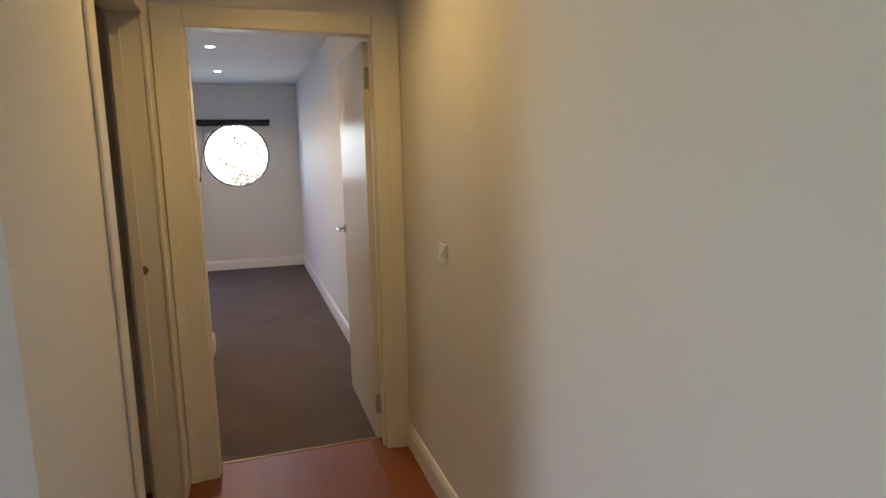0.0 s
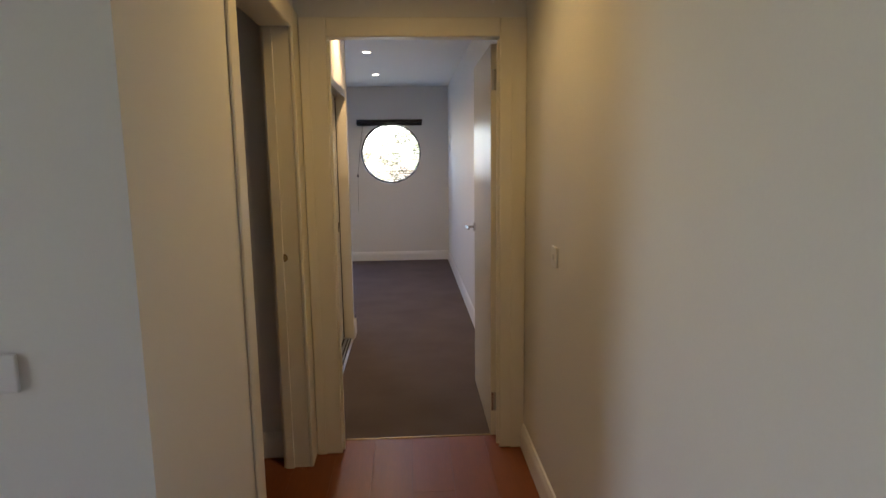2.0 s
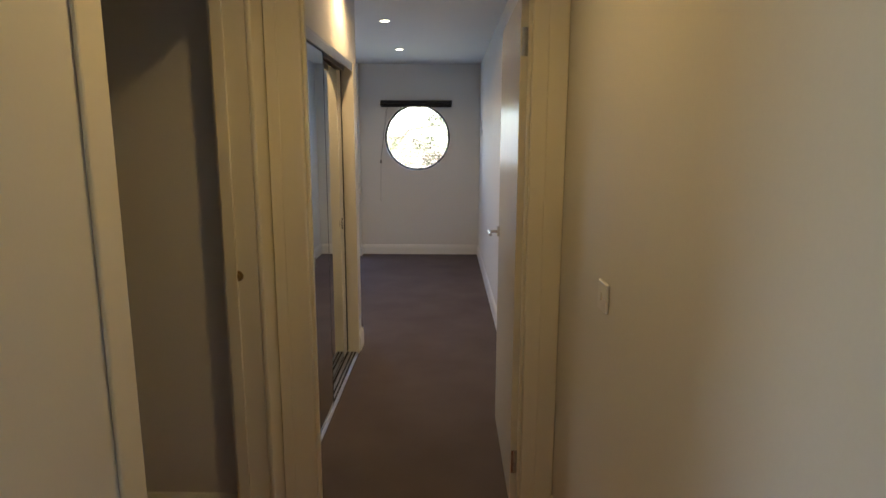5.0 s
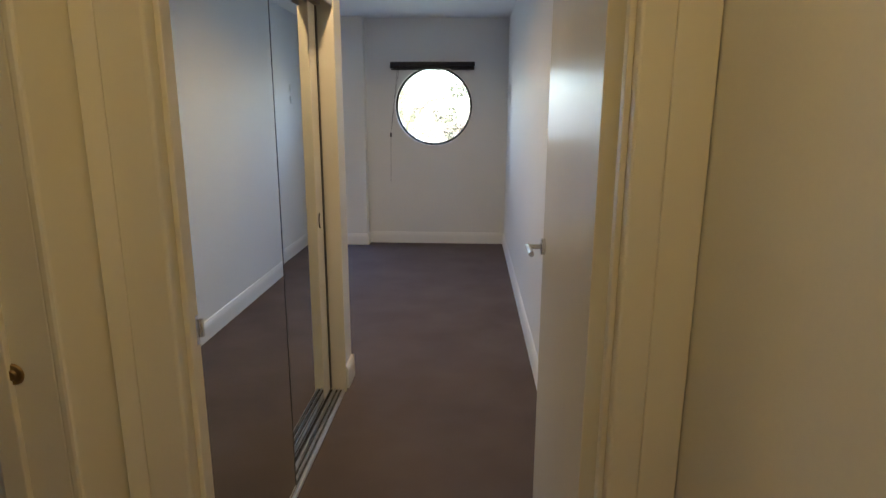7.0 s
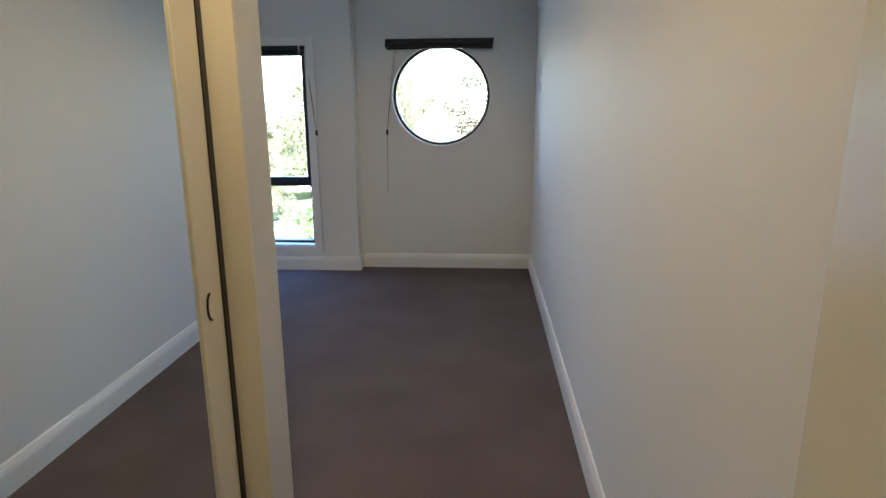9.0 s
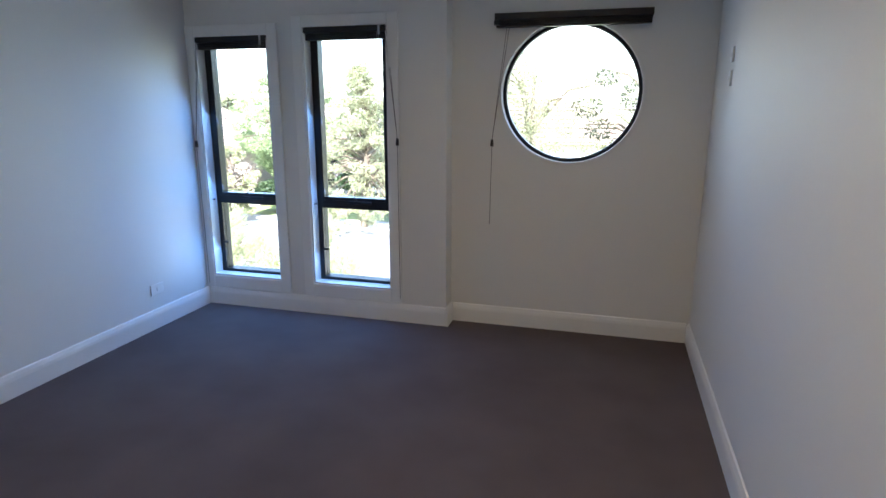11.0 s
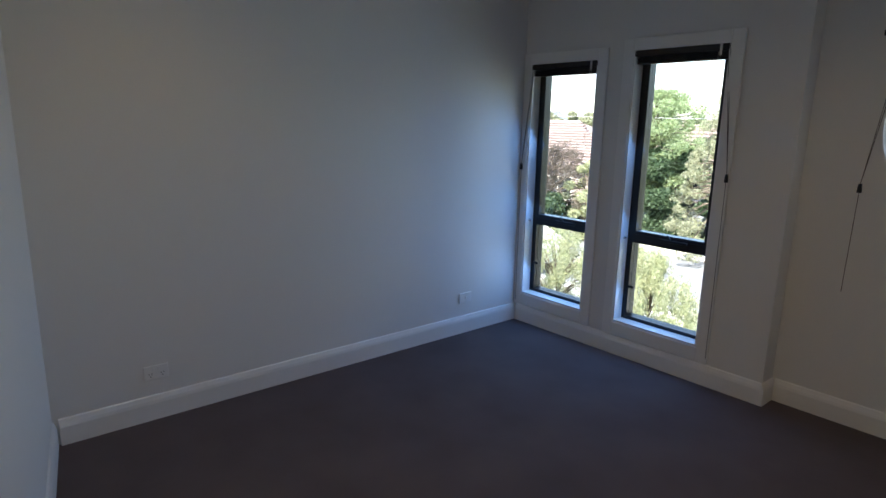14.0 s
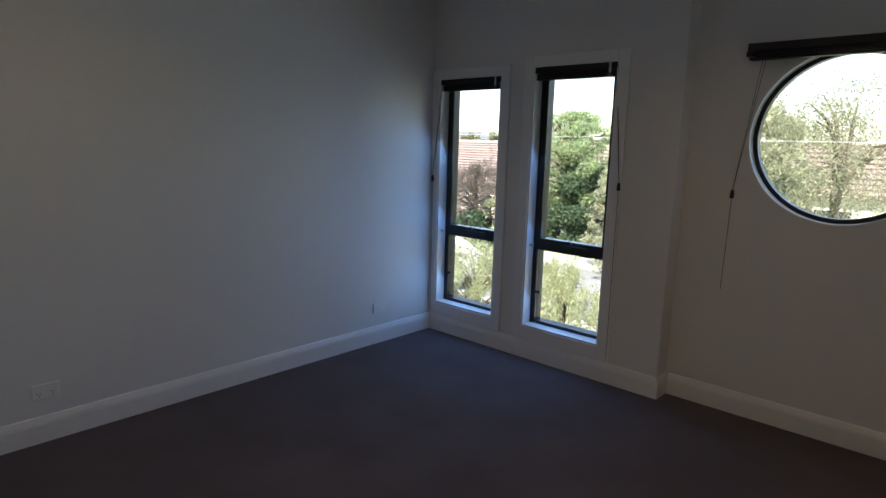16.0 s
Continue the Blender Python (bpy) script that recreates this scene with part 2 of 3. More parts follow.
# hall side wall, with the side doorway
XS = XH - 0.11
bm = bmesh.new()
add_box(bm, (XS, YC, 0), (XH, SD0 - 0.02, H))
add_box(bm, (XS, SD1 + 0.02, 0), (XH, YD, H))
add_box(bm, (XS, SD0 - 0.02, 2.06), (XH, SD1 + 0.02, H))
structure("wall_hall", bm, PAINT, "off-white hall wall with a side doorway")
structure("wall_living", box((-5.2, YC, 0), (XS, YC + 0.11, H)), PAINT, "off-white wall of the living area")
structure("wall_side_room", box((-3.0, 0.03, 0), (XS, YD, H)), PAINT, "wall of the unlit side room")
structure("wall_side_room_end", box((-3.1, YC + 0.11, 0), (-3.0, YD, H)), PAINT, "end wall of the unlit side room")
# added out of view to close the void against light leaks
structure("wall_leak_block", box((-3.65, YC + 0.11, 0), (-3.56, 2.56, H)), PAINT, "unseen wall added behind the wardrobe to block outside light")
structure("wall_south", box((-5.2, -6.2, 0), (0.2, -6.05, H)), PAINT, "plain wall behind the living area")
bm = bmesh.new()
add_box(bm, (-5.2, -6.05, 0), (-5.05, -3.85, H))
add_box(bm, (-5.2, -2.55, 0), (-5.05, YC, H))
add_box(bm, (-5.2, -3.85, 0), (-5.05, -2.55, 0.3))
add_box(bm, (-5.2, -3.85, 2.3), (-5.05, -2.55, H))
structure("wall_living_window", bm, PAINT, "plain wall with a wide window opening")

skirting("baseboard_east", (XR, 0.22, 0), (XR, YN, 0), (-1, 0, 0))
skirting("baseboard_hall_east", (XR, -6.0, 0), (XR, YD - 0.02, 0), (-1, 0, 0))
skirting("baseboard_alcove", (XN + 0.019, YN, 0), (XR - 0.019, YN, 0), (0, -1, 0))
skirting("baseboard_alcove_side", (XN, YW - 0.018, 0), (XN, YN, 0), (1, 0, 0))
skirting("baseboard_north", (XL + 0.019, YW, 0), (XN + 0.0, YW, 0), (0, -1, 0))
skirting("baseboard_west", (XL, 2.545, 0), (XL, YW, 0), (1, 0, 0))
dv = Vector((XL - XC, 2.52 - 2.140, 0)).normalized()
skirting("baseboard_wardrobe", (XC + 0.017, 2.1375, 0), (XL + 0.02, 2.517, 0), (-dv.y, -dv.x, 0))
skirting("baseboard_wardrobe_nib", (XC, 1.975, 0), (XC, 2.141, 0), (1, 0, 0))
skirting("baseboard_side_room", (-3.0, 0.03, 0), (XS - 0.03, 0.03, 0), (0, -1, 0))
skirting("baseboard_hall", (XH, YC + 0.0, 0), (XH, SD0 - 0.09, 0), (1, 0, 0))
skirting("baseboard_living", (-5.0, YC, 0), (XH - 0.0, YC, 0), (0, -1, 0))

# ---- door surrounds ----


def casing_leg(name, lo, hi):
    return structure(name, box(lo, hi, 0.006), TRIM, "cream gloss painted timber architrave", "architrave")


CW = 0.083
for nm, x0, x1 in (("architrave_right", DOOR_R - 0.004, XR - 0.001), ("architrave_left", XH + 0.021, DOOR_L + 0.004)):
    o = casing_leg("trim_" + nm, (x0, YD - 0.020, 0), (x1, YD - 0.0005, DOOR_H + CW))
    a, b = (x0 + 0.055, x1 - 0.002) if "right" in nm else (x0 + 0.003, x0 + 0.045)
    part("backband", box((a, YD - 0.0235, 0), (b, YD - 0.0205, DOOR_H + CW - 0.01), 0.0025), TRIM, o)
casing_leg("trim_architrave_head", (DOOR_L + 0.0045, YD - 0.020, DOOR_H - 0.004), (DOOR_R - 0.0045, YD - 0.0005, DOOR_H + CW))
for nm, x0, x1 in (("trim_jamb_right", DOOR_R, DOOR_R + 0.0195), ("trim_jamb_left", DOOR_L - 0.0195, DOOR_L)):
    o = structure(nm, box((x0, YD + 0.0005, 0), (x1, YD2 + 0.002, DOOR_H), 0.002), TRIM, "cream gloss painted door jamb lining", "door jamb")
    s = DOOR_R - 0.012 if "right" in nm else DOOR_L + 0.0005
    part("door_stop", box((s, YD + 0.020, 0), (s + 0.0115, YD + 0.045, DOOR_H - 0.013), 0.002), TRIM, o)
sp = part("strike_plate", box((DOOR_L + 0.0003, YD + 0.048, 1.000), (DOOR_L + 0.0025, YD + 0.076, 1.060), 0.0008), CHROME, bpy.data.objects["trim_jamb_left"], "satin chrome strike plate")
part("strike_lip", rod((DOOR_L + 0.003, YD + 0.082, 1.012), (DOOR_L + 0.003, YD + 0.082, 1.048), 0.006, seg=10), CHROME, sp)
structure("trim_jamb_head", box((DOOR_L - 0.0, YD + 0.0005, DOOR_H + 0.0005), (DOOR_R, YD2 + 0.002, DOOR_H + 0.0195)), TRIM,
          "cream gloss painted door head lining", "door jamb")
casing_leg("trim_architrave_room", (DOOR_L - CW, YD2 + 0.0005, 0), (DOOR_L - 0.021, YD2 + 0.02, DOOR_H + CW))
structure("trim_threshold", box((DOOR_L, 0.168, -0.01), (DOOR_R, 0.182, 0.004), 0.0015), BRASS, "thin metal carpet edge strip in the doorway", "threshold")
# side doorway
for nm, y0, y1 in (("trim_side_architrave_near", SD0 - CW, SD0 + 0.004), ("trim_side_architrave_far", SD1 - 0.004, YD - 0.002)):
    casing_leg(nm, (XH + 0.0005, y0, 0), (XH + (0.012 if "near" in nm else 0.020), y1, 2.04 + CW))
casing_leg("trim_side_architrave_head", (XH + 0.0005, SD0 + 0.0045, 2.036), (XH + 0.020, SD1 - 0.0045, 2.04 + CW))
for nm, y0, y1 in (("trim_side_jamb_near", SD0 - 0.0195, SD0), ("trim_side_jamb_far", SD1, SD1 + 0.0195)):
    o = structure(nm, box((XS - 0.012, y0, 0), (XH - 0.0, y1, 2.04), 0.002), TRIM, "cream gloss painted side door jamb", "door jamb")
    if "far" in nm:
        part("door_stop", box((XS - 0.0, SD1 - 0.0125, 0), (XS + 0.04, SD1 - 0.0005, 2.03), 0.002), TRIM, o)
        st = part("strike_plate", rod((XH - 0.070, SD1 - 0.0005, 1.027), (XH - 0.070, SD1 - 0.005, 1.027), 0.019, 0.017, 20), BRASS, o, "small round worn brass latch")
        part("latch_hole", rod((XH - 0.070, SD1 - 0.0052, 1.027), (XH - 0.070, SD1 - 0.009, 1.027), 0.010, 0.008), BRASS, st)
structure("trim_side_jamb_head", box((XS - 0.012, SD0, 2.0405), (XH, SD1, 2.0595)), TRIM, "cream gloss painted side door head", "door jamb")

# ---- bedroom door, open against the wall ----
HX, HY = DOOR_R + 0.004, YD2 + 0.012
LW, LT = 0.79, 0.036
door = empty("door_bedroom", "cream gloss flush door standing open against the wall", "door", kind="structure", at=(HX, HY, 0))
door.rotation_euler = (0, 0, radians(-0.3))
part("door_leaf", box((-LT, 0.004, 0.012), (0, LW, 2.008), 0.002), LEAFP, door)
for z in (0.20, 1.84):
    h = part("hinge", box((-LT + 0.004, 0.0012, z - 0.05), (-0.002, 0.0038, z + 0.05)), CHROME, door, "satin steel butt hinge")
    part("hinge_pin", rod((0.004, -0.003, z - 0.052), (0.004, -0.003, z + 0.052), 0.0055, seg=10), CHROME, h)
hy, HZ = LW - 0.054, 1.041
fx = -LT
ro = part("handle_rose", rod((fx - 0.0005, hy, HZ), (fx - 0.012, hy, HZ), 0.026, 0.026, 48), CHROME, door, "round polished chrome handle rose")
part("handle_neck", rod((fx - 0.0125, hy, HZ), (fx - 0.050, hy, HZ), 0.0078, seg=16), CHROME, ro)
part("lever", rod((fx - 0.053, hy + 0.010, HZ), (fx - 0.053, hy - 0.108, HZ), 0.0082, seg=24), CHROME, ro, "tubular chrome lever")

# ---- wardrobe ----
wardrobe = empty("sliding_wardrobe", "built-in wardrobe with two sliding mirror doors and aluminium tracks", "wardrobe", at=(XC, 1.2, 0))
wardrobe_inv = Matrix.Translation((-XC, -1.2, 0))


def wpart(name, bm, material, label="", parent=None):
    bm.transform(wardrobe_inv)
    return part(name, bm, material, parent or wardrobe, label)


bm = box((XC - 0.115, 0.235, 0.0), (XC + 0.006, 1.93, 0.010), 0.002)
for x in (XC - 0.108, XC - 0.088, XC - 0.047, XC - 0.026, XC - 0.004):
    add_box(bm, (x - 0.002, 0.235, 0.0105), (x + 0.002, 1.93, 0.022))
track = wpart("bottom_track", bm, ALU, "aluminium double floor track")
for x in (XC - 0.098, XC - 0.0685, XC - 0.0365, XC - 0.015):
    wpart("track_groove", box((x - 0.006, 0.236, 0.0102), (x + 0.006, 1.929, 0.013)), SLOT, "dark track groove", track)
bm = box((XC - 0.115, 0.235, 1.975), (XC + 0.008, 1.93, 1.989), 0.002)
add_box(bm, (XC + 0.002, 0.235, 1.935), (XC + 0.008, 1.93, 1.9745))
add_box(bm, (XC - 0.052, 0.235, 1.940), (XC - 0.048, 1.93, 1.9745))
wpart("top_track", bm, ALU, "aluminium head track")
pa = wpart("front_door", box((XC - 0.034, 0.24, 0.024), (XC - 0.012, 1.07, 1.938), 0.001), SLOT)
wpart("mirror", box((XC - 0.0118, 0.242, 0.026), (XC - 0.007, 1.064, 1.936)), MIRROR, "clear mirror panel", pa)
wpart("edge_strip", box((XC - 0.0118, 1.0645, 0.026), (XC - 0.006, 1.070, 1.936)), BLACK, "", pa)
pb = wpart("rear_door", box((XC - 0.098, 1.03, 0.024), (XC - 0.078, 1.915, 1.938), 0.001), TRIM)
wpart("mirror", box((XC - 0.0778, 1.035, 0.026), (XC - 0.073, 1.790, 1.936)), MIRROR, "clear mirror panel", pb)
wpart("stile", box((XC - 0.0778, 1.7905, 0.026), (XC - 0.070, 1.913, 1.936), 0.002), TRIM, "cream painted end stile", pb)
# black strip paints the shade of the gap between stile and jamb
wpart("gap_strip", box((XC - 0.0695, 1.906, 0.026), (XC - 0.0655, 1.931, 1.936)), BLACK, "dark strip standing in for the shaded gap at the door edge", pb)
bm = bmesh.new()
for i in range(10):
    a, b2 = math.pi * i / 10, math.pi * (i + 1) / 10
    add_rod(bm, (XC - 0.0665, 1.835 - 0.018 * math.sin(a), 0.945 + 0.035 * math.cos(a)),
            (XC - 0.0665, 1.835 - 0.018 * math.sin(b2), 0.945 + 0.035 * math.cos(b2)), 0.003, seg=6)
wpart("finger_pull", bm, BLACK, "small black half-round finger pull", pb)
wpart("end_jamb", box((XC - 0.12, 1.932, 0), (XC + 0.012, 1.949, 1.989), 0.002), TRIM, "cream painted end jamb")
wpart("near_jamb", box((XC - 0.12, 0.221, 0), (XC + 0.006, 0.234, 1.989), 0.002), TRIM, "cream painted jamb")

# ---- tall windows ----


def tall_window(name, x0, x1, WZ1, cord_x, tog, cord_end):
    w = empty(name, "tall black aluminium window with awning sash and fixed lower pane", "window", "tall windows", "structure", ((x0 + x1) / 2, 5.72, WZ0))
    inv = Matrix.Translation((-(x0 + x1) / 2, -5.72, -WZ0))

    def p(nm, bm, m, lab="", par=None, sm=False):
        bm.transform(inv)
        return part(nm, bm, m, par or w, lab, sm)
    # casing on the room side
    c = 0.072
    l0 = max(x0 - c, XL + 0.002)
    p("casing", box((l0, YW - 0.016, 0.131), (x0 - 0.0, YW - 0.0005, WZ1 + c), 0.004), SKIRT, "white painted casing board")
    p("casing", box((x1, YW - 0.016, 0.131), (x1 + c, YW - 0.0005, WZ1 + c), 0.004), SKIRT)
    p("casing", box((x0 + 0.0005, YW - 0.016, WZ1), (x1 - 0.0005, YW - 0.0005, WZ1 + c), 0.004), SKIRT)
    p("sill_apron", box((x0 + 0.0005, YW - 0.016, 0.131), (x1 - 0.0005, YW - 0.0005, WZ0 - 0.0005), 0.004), SKIRT)
    # lining of the reveal
    p("sill", box((x0 + 0.0005, YW - 0.012, WZ0), (x1 - 0.0005, 5.676, WZ0 + 0.014), 0.003), SKIRT, "white painted window sill")
    for a, b in ((x0, x0 + 0.012), (x1 - 0.012, x1)):
        p("reveal_lining", box((a, YW - 0.010, WZ0 + 0.0145), (b, 5.676, WZ1 - 0.001)), SKIRT)
    # black frame
    f, y0, y1 = 0.045, 5.678, 5.762
    fr = box((x0, y0, WZ0), (x0 + f, y1, WZ1), 0.002)
    add_box(fr, (x1 - f, y0, WZ0), (x1, y1, WZ1), 0.002)
    add_box(fr, (x0 + f, y0, WZ0), (x1 - f, y1, WZ0 + 0.034), 0.002)
    add_box(fr, (x0 + f, y0, WZ1 - f), (x1 - f, y1, WZ1), 0.002)
    add_box(fr, (x0 + f, y0, 0.757), (x1 - f, y1, 0.815), 0.002)
    frame_ob = p("window_frame", fr, BLACK, "black aluminium frame with a cross bar")
    s = 0.022
    sa = box((x0 + f, y0 - 0.006, 0.8155), (x0 + f + s, y1 - 0.02, WZ1 - f), 0.002)
    add_box(sa, (x1 - f - s, y0 - 0.006, 0.8155), (x1 - f, y1 - 0.02, WZ1 - f), 0.002)
    add_box(sa, (x0 + f + s, y0 - 0.006, 0.8155), (x1 - f - s, y1 - 0.02, 0.8155 + s), 0.002)
    add_box(sa, (x0 + f + s, y0 - 0.006, WZ1 - f - s), (x1 - f - s, y1 - 0.02, WZ1 - f), 0.002)
    sash = p("sash", sa, BLACK, "black awning sash")
    g1 = p("pane", box((x0 + f + s, y0 + 0.02, 0.838), (x1 - f - s, y0 + 0.025, WZ1 - f - s)), GLASS, "clear glass pane")
    g2 = p("pane", box((x0 + f, y0 + 0.03, WZ0 + 0.034), (x1 - f, y0 + 0.035, 0.757)), GLASS, "clear glass pane")
    g1.visible_shadow = g2.visible_shadow = False
    xm = (x0 + x1) / 2 + 0.04
    ch = box((xm - 0.09, y0 - 0.02, 0.797), (xm + 0.09, y0 - 0.0065, 0.815), 0.004)
    add_rod(ch, (xm - 0.01, y0 - 0.02, 0.812), (xm - 0.035, y0 - 0.03, 0.845), 0.006, seg=8)
    p("winder", ch, BLACK, "black chain winder")
    # slatted blind drawn right up under the head
    bl = empty("venetian_blind", "dark brown venetian blind drawn fully up", "blind", "venetian blinds", "", ((x0 + x1) / 2, YW, WZ1))
    binv = Matrix.Translation((-(x0 + x1) / 2, -YW, -WZ1))

    def q2(nm, bm, m, lab="", sm=False):
        bm.transform(binv)
        return part(nm, bm, m, bl, lab, sm)
    q2("headrail", box((x0 + 0.002, YW - 0.010, WZ1 - 0.038), (x1 - 0.002, YW + 0.050, WZ1 - 0.001), 0.003), BLIND)
    for k in range(5):
        z = WZ1 - 0.043 - 0.0055 * k
        q2("slat", box((x0 + 0.015, YW + 0.004, z - 0.0036), (x1 - 0.015, YW + 0.052, z), 0.001), BLIND)
    q2("bottom_rail", box((x0 + 0.015, YW + 0.004, WZ1 - 0.081), (x1 - 0.015, YW + 0.052, WZ1 - 0.070), 0.003), BLIND)
    yy = YW - 0.022
    q2("cord", rod((cord_x, YW - 0.011, WZ1 - 0.036), (tog[0], yy, tog[1] + 0.02), 0.0016, seg=6), CORD)
    q2("cord", rod((cord_x + 0.012, YW - 0.011, WZ1 - 0.036), (tog[0], yy, tog[1] + 0.02), 0.0016, seg=6), CORD)
    q2("toggle", rod((tog[0], yy, tog[1] - 0.022), (tog[0], yy, tog[1] + 0.022), 0.012, 0.008, 12), BLIND, "dark cord toggle", True)
    q2("cord", rod((tog[0], yy, tog[1] - 0.022), (tog[0] + 0.004, yy, cord_end), 0.0016, seg=6), CORD)


    # clip on the headrail, stay knob and catch on the frame
    q2("valance_clip", box((x1 - 0.062, YW - 0.0135, WZ1 - 0.060), (x1 - 0.048, YW - 0.0105, WZ1 - 0.002), 0.001), ALU, "clear plastic valance clip")
    for lift in (0.0, 0.012):
        q2("tilt_cord", rod((x1 - 0.075 + lift, YW + 0.004, WZ1 - 0.036), (x1 - 0.082 + lift, YW + 0.002, 1.22 + 8 * lift), 0.0011, seg=6), PALE_CORD, "thin pale tilt cord")
    p("stay_knob", rod((x0 + 0.013, YW + 0.03, 0.79), (x0 + 0.026, YW + 0.03, 0.79), 0.009, 0.007, 12), CHROME, "small metal stay knob", frame_ob, True)
    ca = box((x0 + f, y0 - 0.016, 0.452), (x0 + f + 0.045, y0 - 0.004, 0.470), 0.003)
    p("catch", ca, BLACK, "small black catch", frame_ob)


tall_window("window_tall_a", W1[0], W1[1], TOP1, W1[0] + 0.015, (-3.378, 1.19), 0.16)
tall_window("window_tall_b", W2[0], W2[1], TOP2, W2[1] - 0.015, (-1.857, 1.230), 0.17)

# ---- round window ----
rw = empty("window_round", "round fixed window with a thin black frame", "window", kind="structure", at=(CX, YN, CZ))


def ring(r0, r1, y0, y1, seg=96):
    bm = bmesh.new()
    rows = []
    for r, y in ((r0, y0), (r1, y0), (r1, y1), (r0, y1)):
        rows.append([bm.verts.new((r * math.cos(2 * math.pi * i / seg), y, r * math.sin(2 * math.pi * i / seg))) for i in range(seg)])
    for k in range(4):
        for i in range(seg):
            j = (i + 1) % seg
            bm.faces.new((rows[k][i], rows[k][j], rows[(k + 1) % 4][j], rows[(k + 1) % 4][i]))
    bmesh.ops.recalc_face_normals(bm, faces=bm.faces)
    return bm


part("reveal_lining", ring(CR - 0.010, CR - 0.0005, -0.008, 0.06), SKIRT, rw, "white painted round reveal")
part("window_frame", ring(CR - 0.032, CR - 0.002, 0.0605, 0.11), BLACK, rw, "black round frame")
bm = bmesh.new()
bmesh.ops.create_cone(bm, cap_ends=True, segments=96, radius1=CR - 0.03, radius2=CR - 0.03, depth=0.005,
                      matrix=Matrix.Translation((0, 0.085, 0)) @ Matrix.Rotation(math.pi / 2, 4, "X"))
part("pane", bm, GLASS, rw, "clear round glass pane").visible_shadow = False
BX0, BX1 = -1.256, -0.342
rb = empty("venetian_blind", "dark brown venetian blind drawn up above the round window", "blind", "venetian blinds", "", (CX, YN, 1.95))
rinv = Matrix.Translation((-CX, -YN, -1.95))


def rpart(nm, bm, m, lab="", sm=False):
    bm.transform(rinv)
    return part(nm, bm, m, rb, lab, sm)


rpart("headrail", box((BX0, YN - 0.062, 1.960), (BX1, YN - 0.001, 2.000), 0.003), BLIND)
rpart("end_bracket", box((BX0 - 0.003, YN - 0.064, 1.935), (BX0 + 0.03, YN - 0.001, 1.9595), 0.002), BLACK)
for k in range(4):
    z = 1.956 - 0.0065 * k
    rpart("slat", box((BX0 + 0.035, YN - 0.056, z - 0.004), (BX1 - 0.006, YN - 0.008, z), 0.001), BLIND)
rpart("bottom_rail", box((BX0 + 0.01, YN - 0.056, 1.918), (BX1 - 0.006, YN - 0.008, 1.930), 0.003), BLIND)
TG = (-1.262, 1.228)
rpart("cord", rod((BX0 + 0.075, YN - 0.05, 1.918), (TG[0], YN - 0.03, TG[1] + 0.02), 0.0016, seg=6), CORD)
rpart("cord", rod((BX0 + 0.090, YN - 0.05, 1.918), (TG[0], YN - 0.03, TG[1] + 0.02), 0.0016, seg=6), CORD)
rpart("toggle", rod((TG[0], YN - 0.03, TG[1] - 0.022), (TG[0], YN - 0.03, TG[1] + 0.022), 0.012, 0.008, 12), BLIND, "dark cord toggle", True)
rpart("cord", rod((TG[0], YN - 0.03, TG[1] - 0.022), (TG[0] - 0.008, YN - 0.022, 0.70), 0.0016, seg=6), CORD)

# ---- fixtures ----


def wall_plate(name, label, category, at, normal, w, h, kind="switch"):
    """A plate on a wall: w along the wall, h up."""
    e = empty(name, label, category)
    nx = Vector(normal)
    e.matrix_world = Matrix.Translation(at) @ nx.to_track_quat("Z", "Y").to_matrix().to_4x4()
    if abs(nx.x) > 0.5:
        e.matrix_world = Matrix.Translation(at) @ Matrix(((0, 0, nx.x), (nx.x, 0, 0), (0, 1, 0))).to_4x4()
    else:
        e.matrix_world = Matrix.Translation(at) @ Matrix(((-nx.y, 0, 0), (0, 0, nx.y), (0, 1, 0))).to_4x4()
    part("plate", box((-w / 2, -h / 2, 0.0005), (w / 2, h / 2, 0.010), 0.003), PLASTIC, e)
    if kind == "outlet":
        for cx in (-0.028, 0.028):
            for dx, dy, r in ((-0.006, -0.006, 25), (0.006, -0.006, -25), (0, -0.019, 0)):
                b = box((-0.0012, -0.004, 0.0102), (0.0012, 0.004, 0.0112))
                b.transform(Matrix.Translation((cx + dx, dy, 0)) @ Matrix.Rotation(radians(r), 4, "Z"))
                part("socket_slot", b, SLOT, e)
            part("rocker", box((cx * 0.45 - 0.006, 0.014, 0.0102), (cx * 0.45 + 0.006, 0.027, 0.0135), 0.001), PLASTIC, e)
    elif kind == "switch2":
        for cx in (-0.018, 0.018):
            part("rocker", box((cx - 0.009, -0.006, 0.0102), (cx + 0.009, 0.006, 0.0145), 0.002), PLASTIC, e, "small bright rocker")
    elif kind == "switch":
        part("rocker", box((-0.007, -0.010, 0.0102), (0.007, 0.010, 0.0145), 0.002), PLASTIC, e)
    return e


wall_plate("power_outlet", "white plastic double power outlet on the bedroom wall", "outlet", (XL, 2.976, 0.248), (1, 0, 0), 0.115, 0.073, "outlet")
wall_plate("phone_outlet", "small white data outlet plate near the window corner", "outlet", (XL, 5.065, 0.262), (1, 0, 0), 0.115, 0.073, "switch")
wall_plate("light_switch", "white plastic hall light switch plate", "switch", (XR, -0.572, 1.088), (-1, 0, 0), 0.08, 0.078, "switch")
wall_plate("light_switch", "white two-gang switch plate on the living area wall", "switch", (-1.337, YC, 1.083), (0, -1, 0), 0.118, 0.075, "switch2")
wall_plate("wall_control", "small white wall control plate beside the alcove", "switch", (XR, 5.22, 1.70), (-1, 0, 0), 0.05, 0.075, "switch")
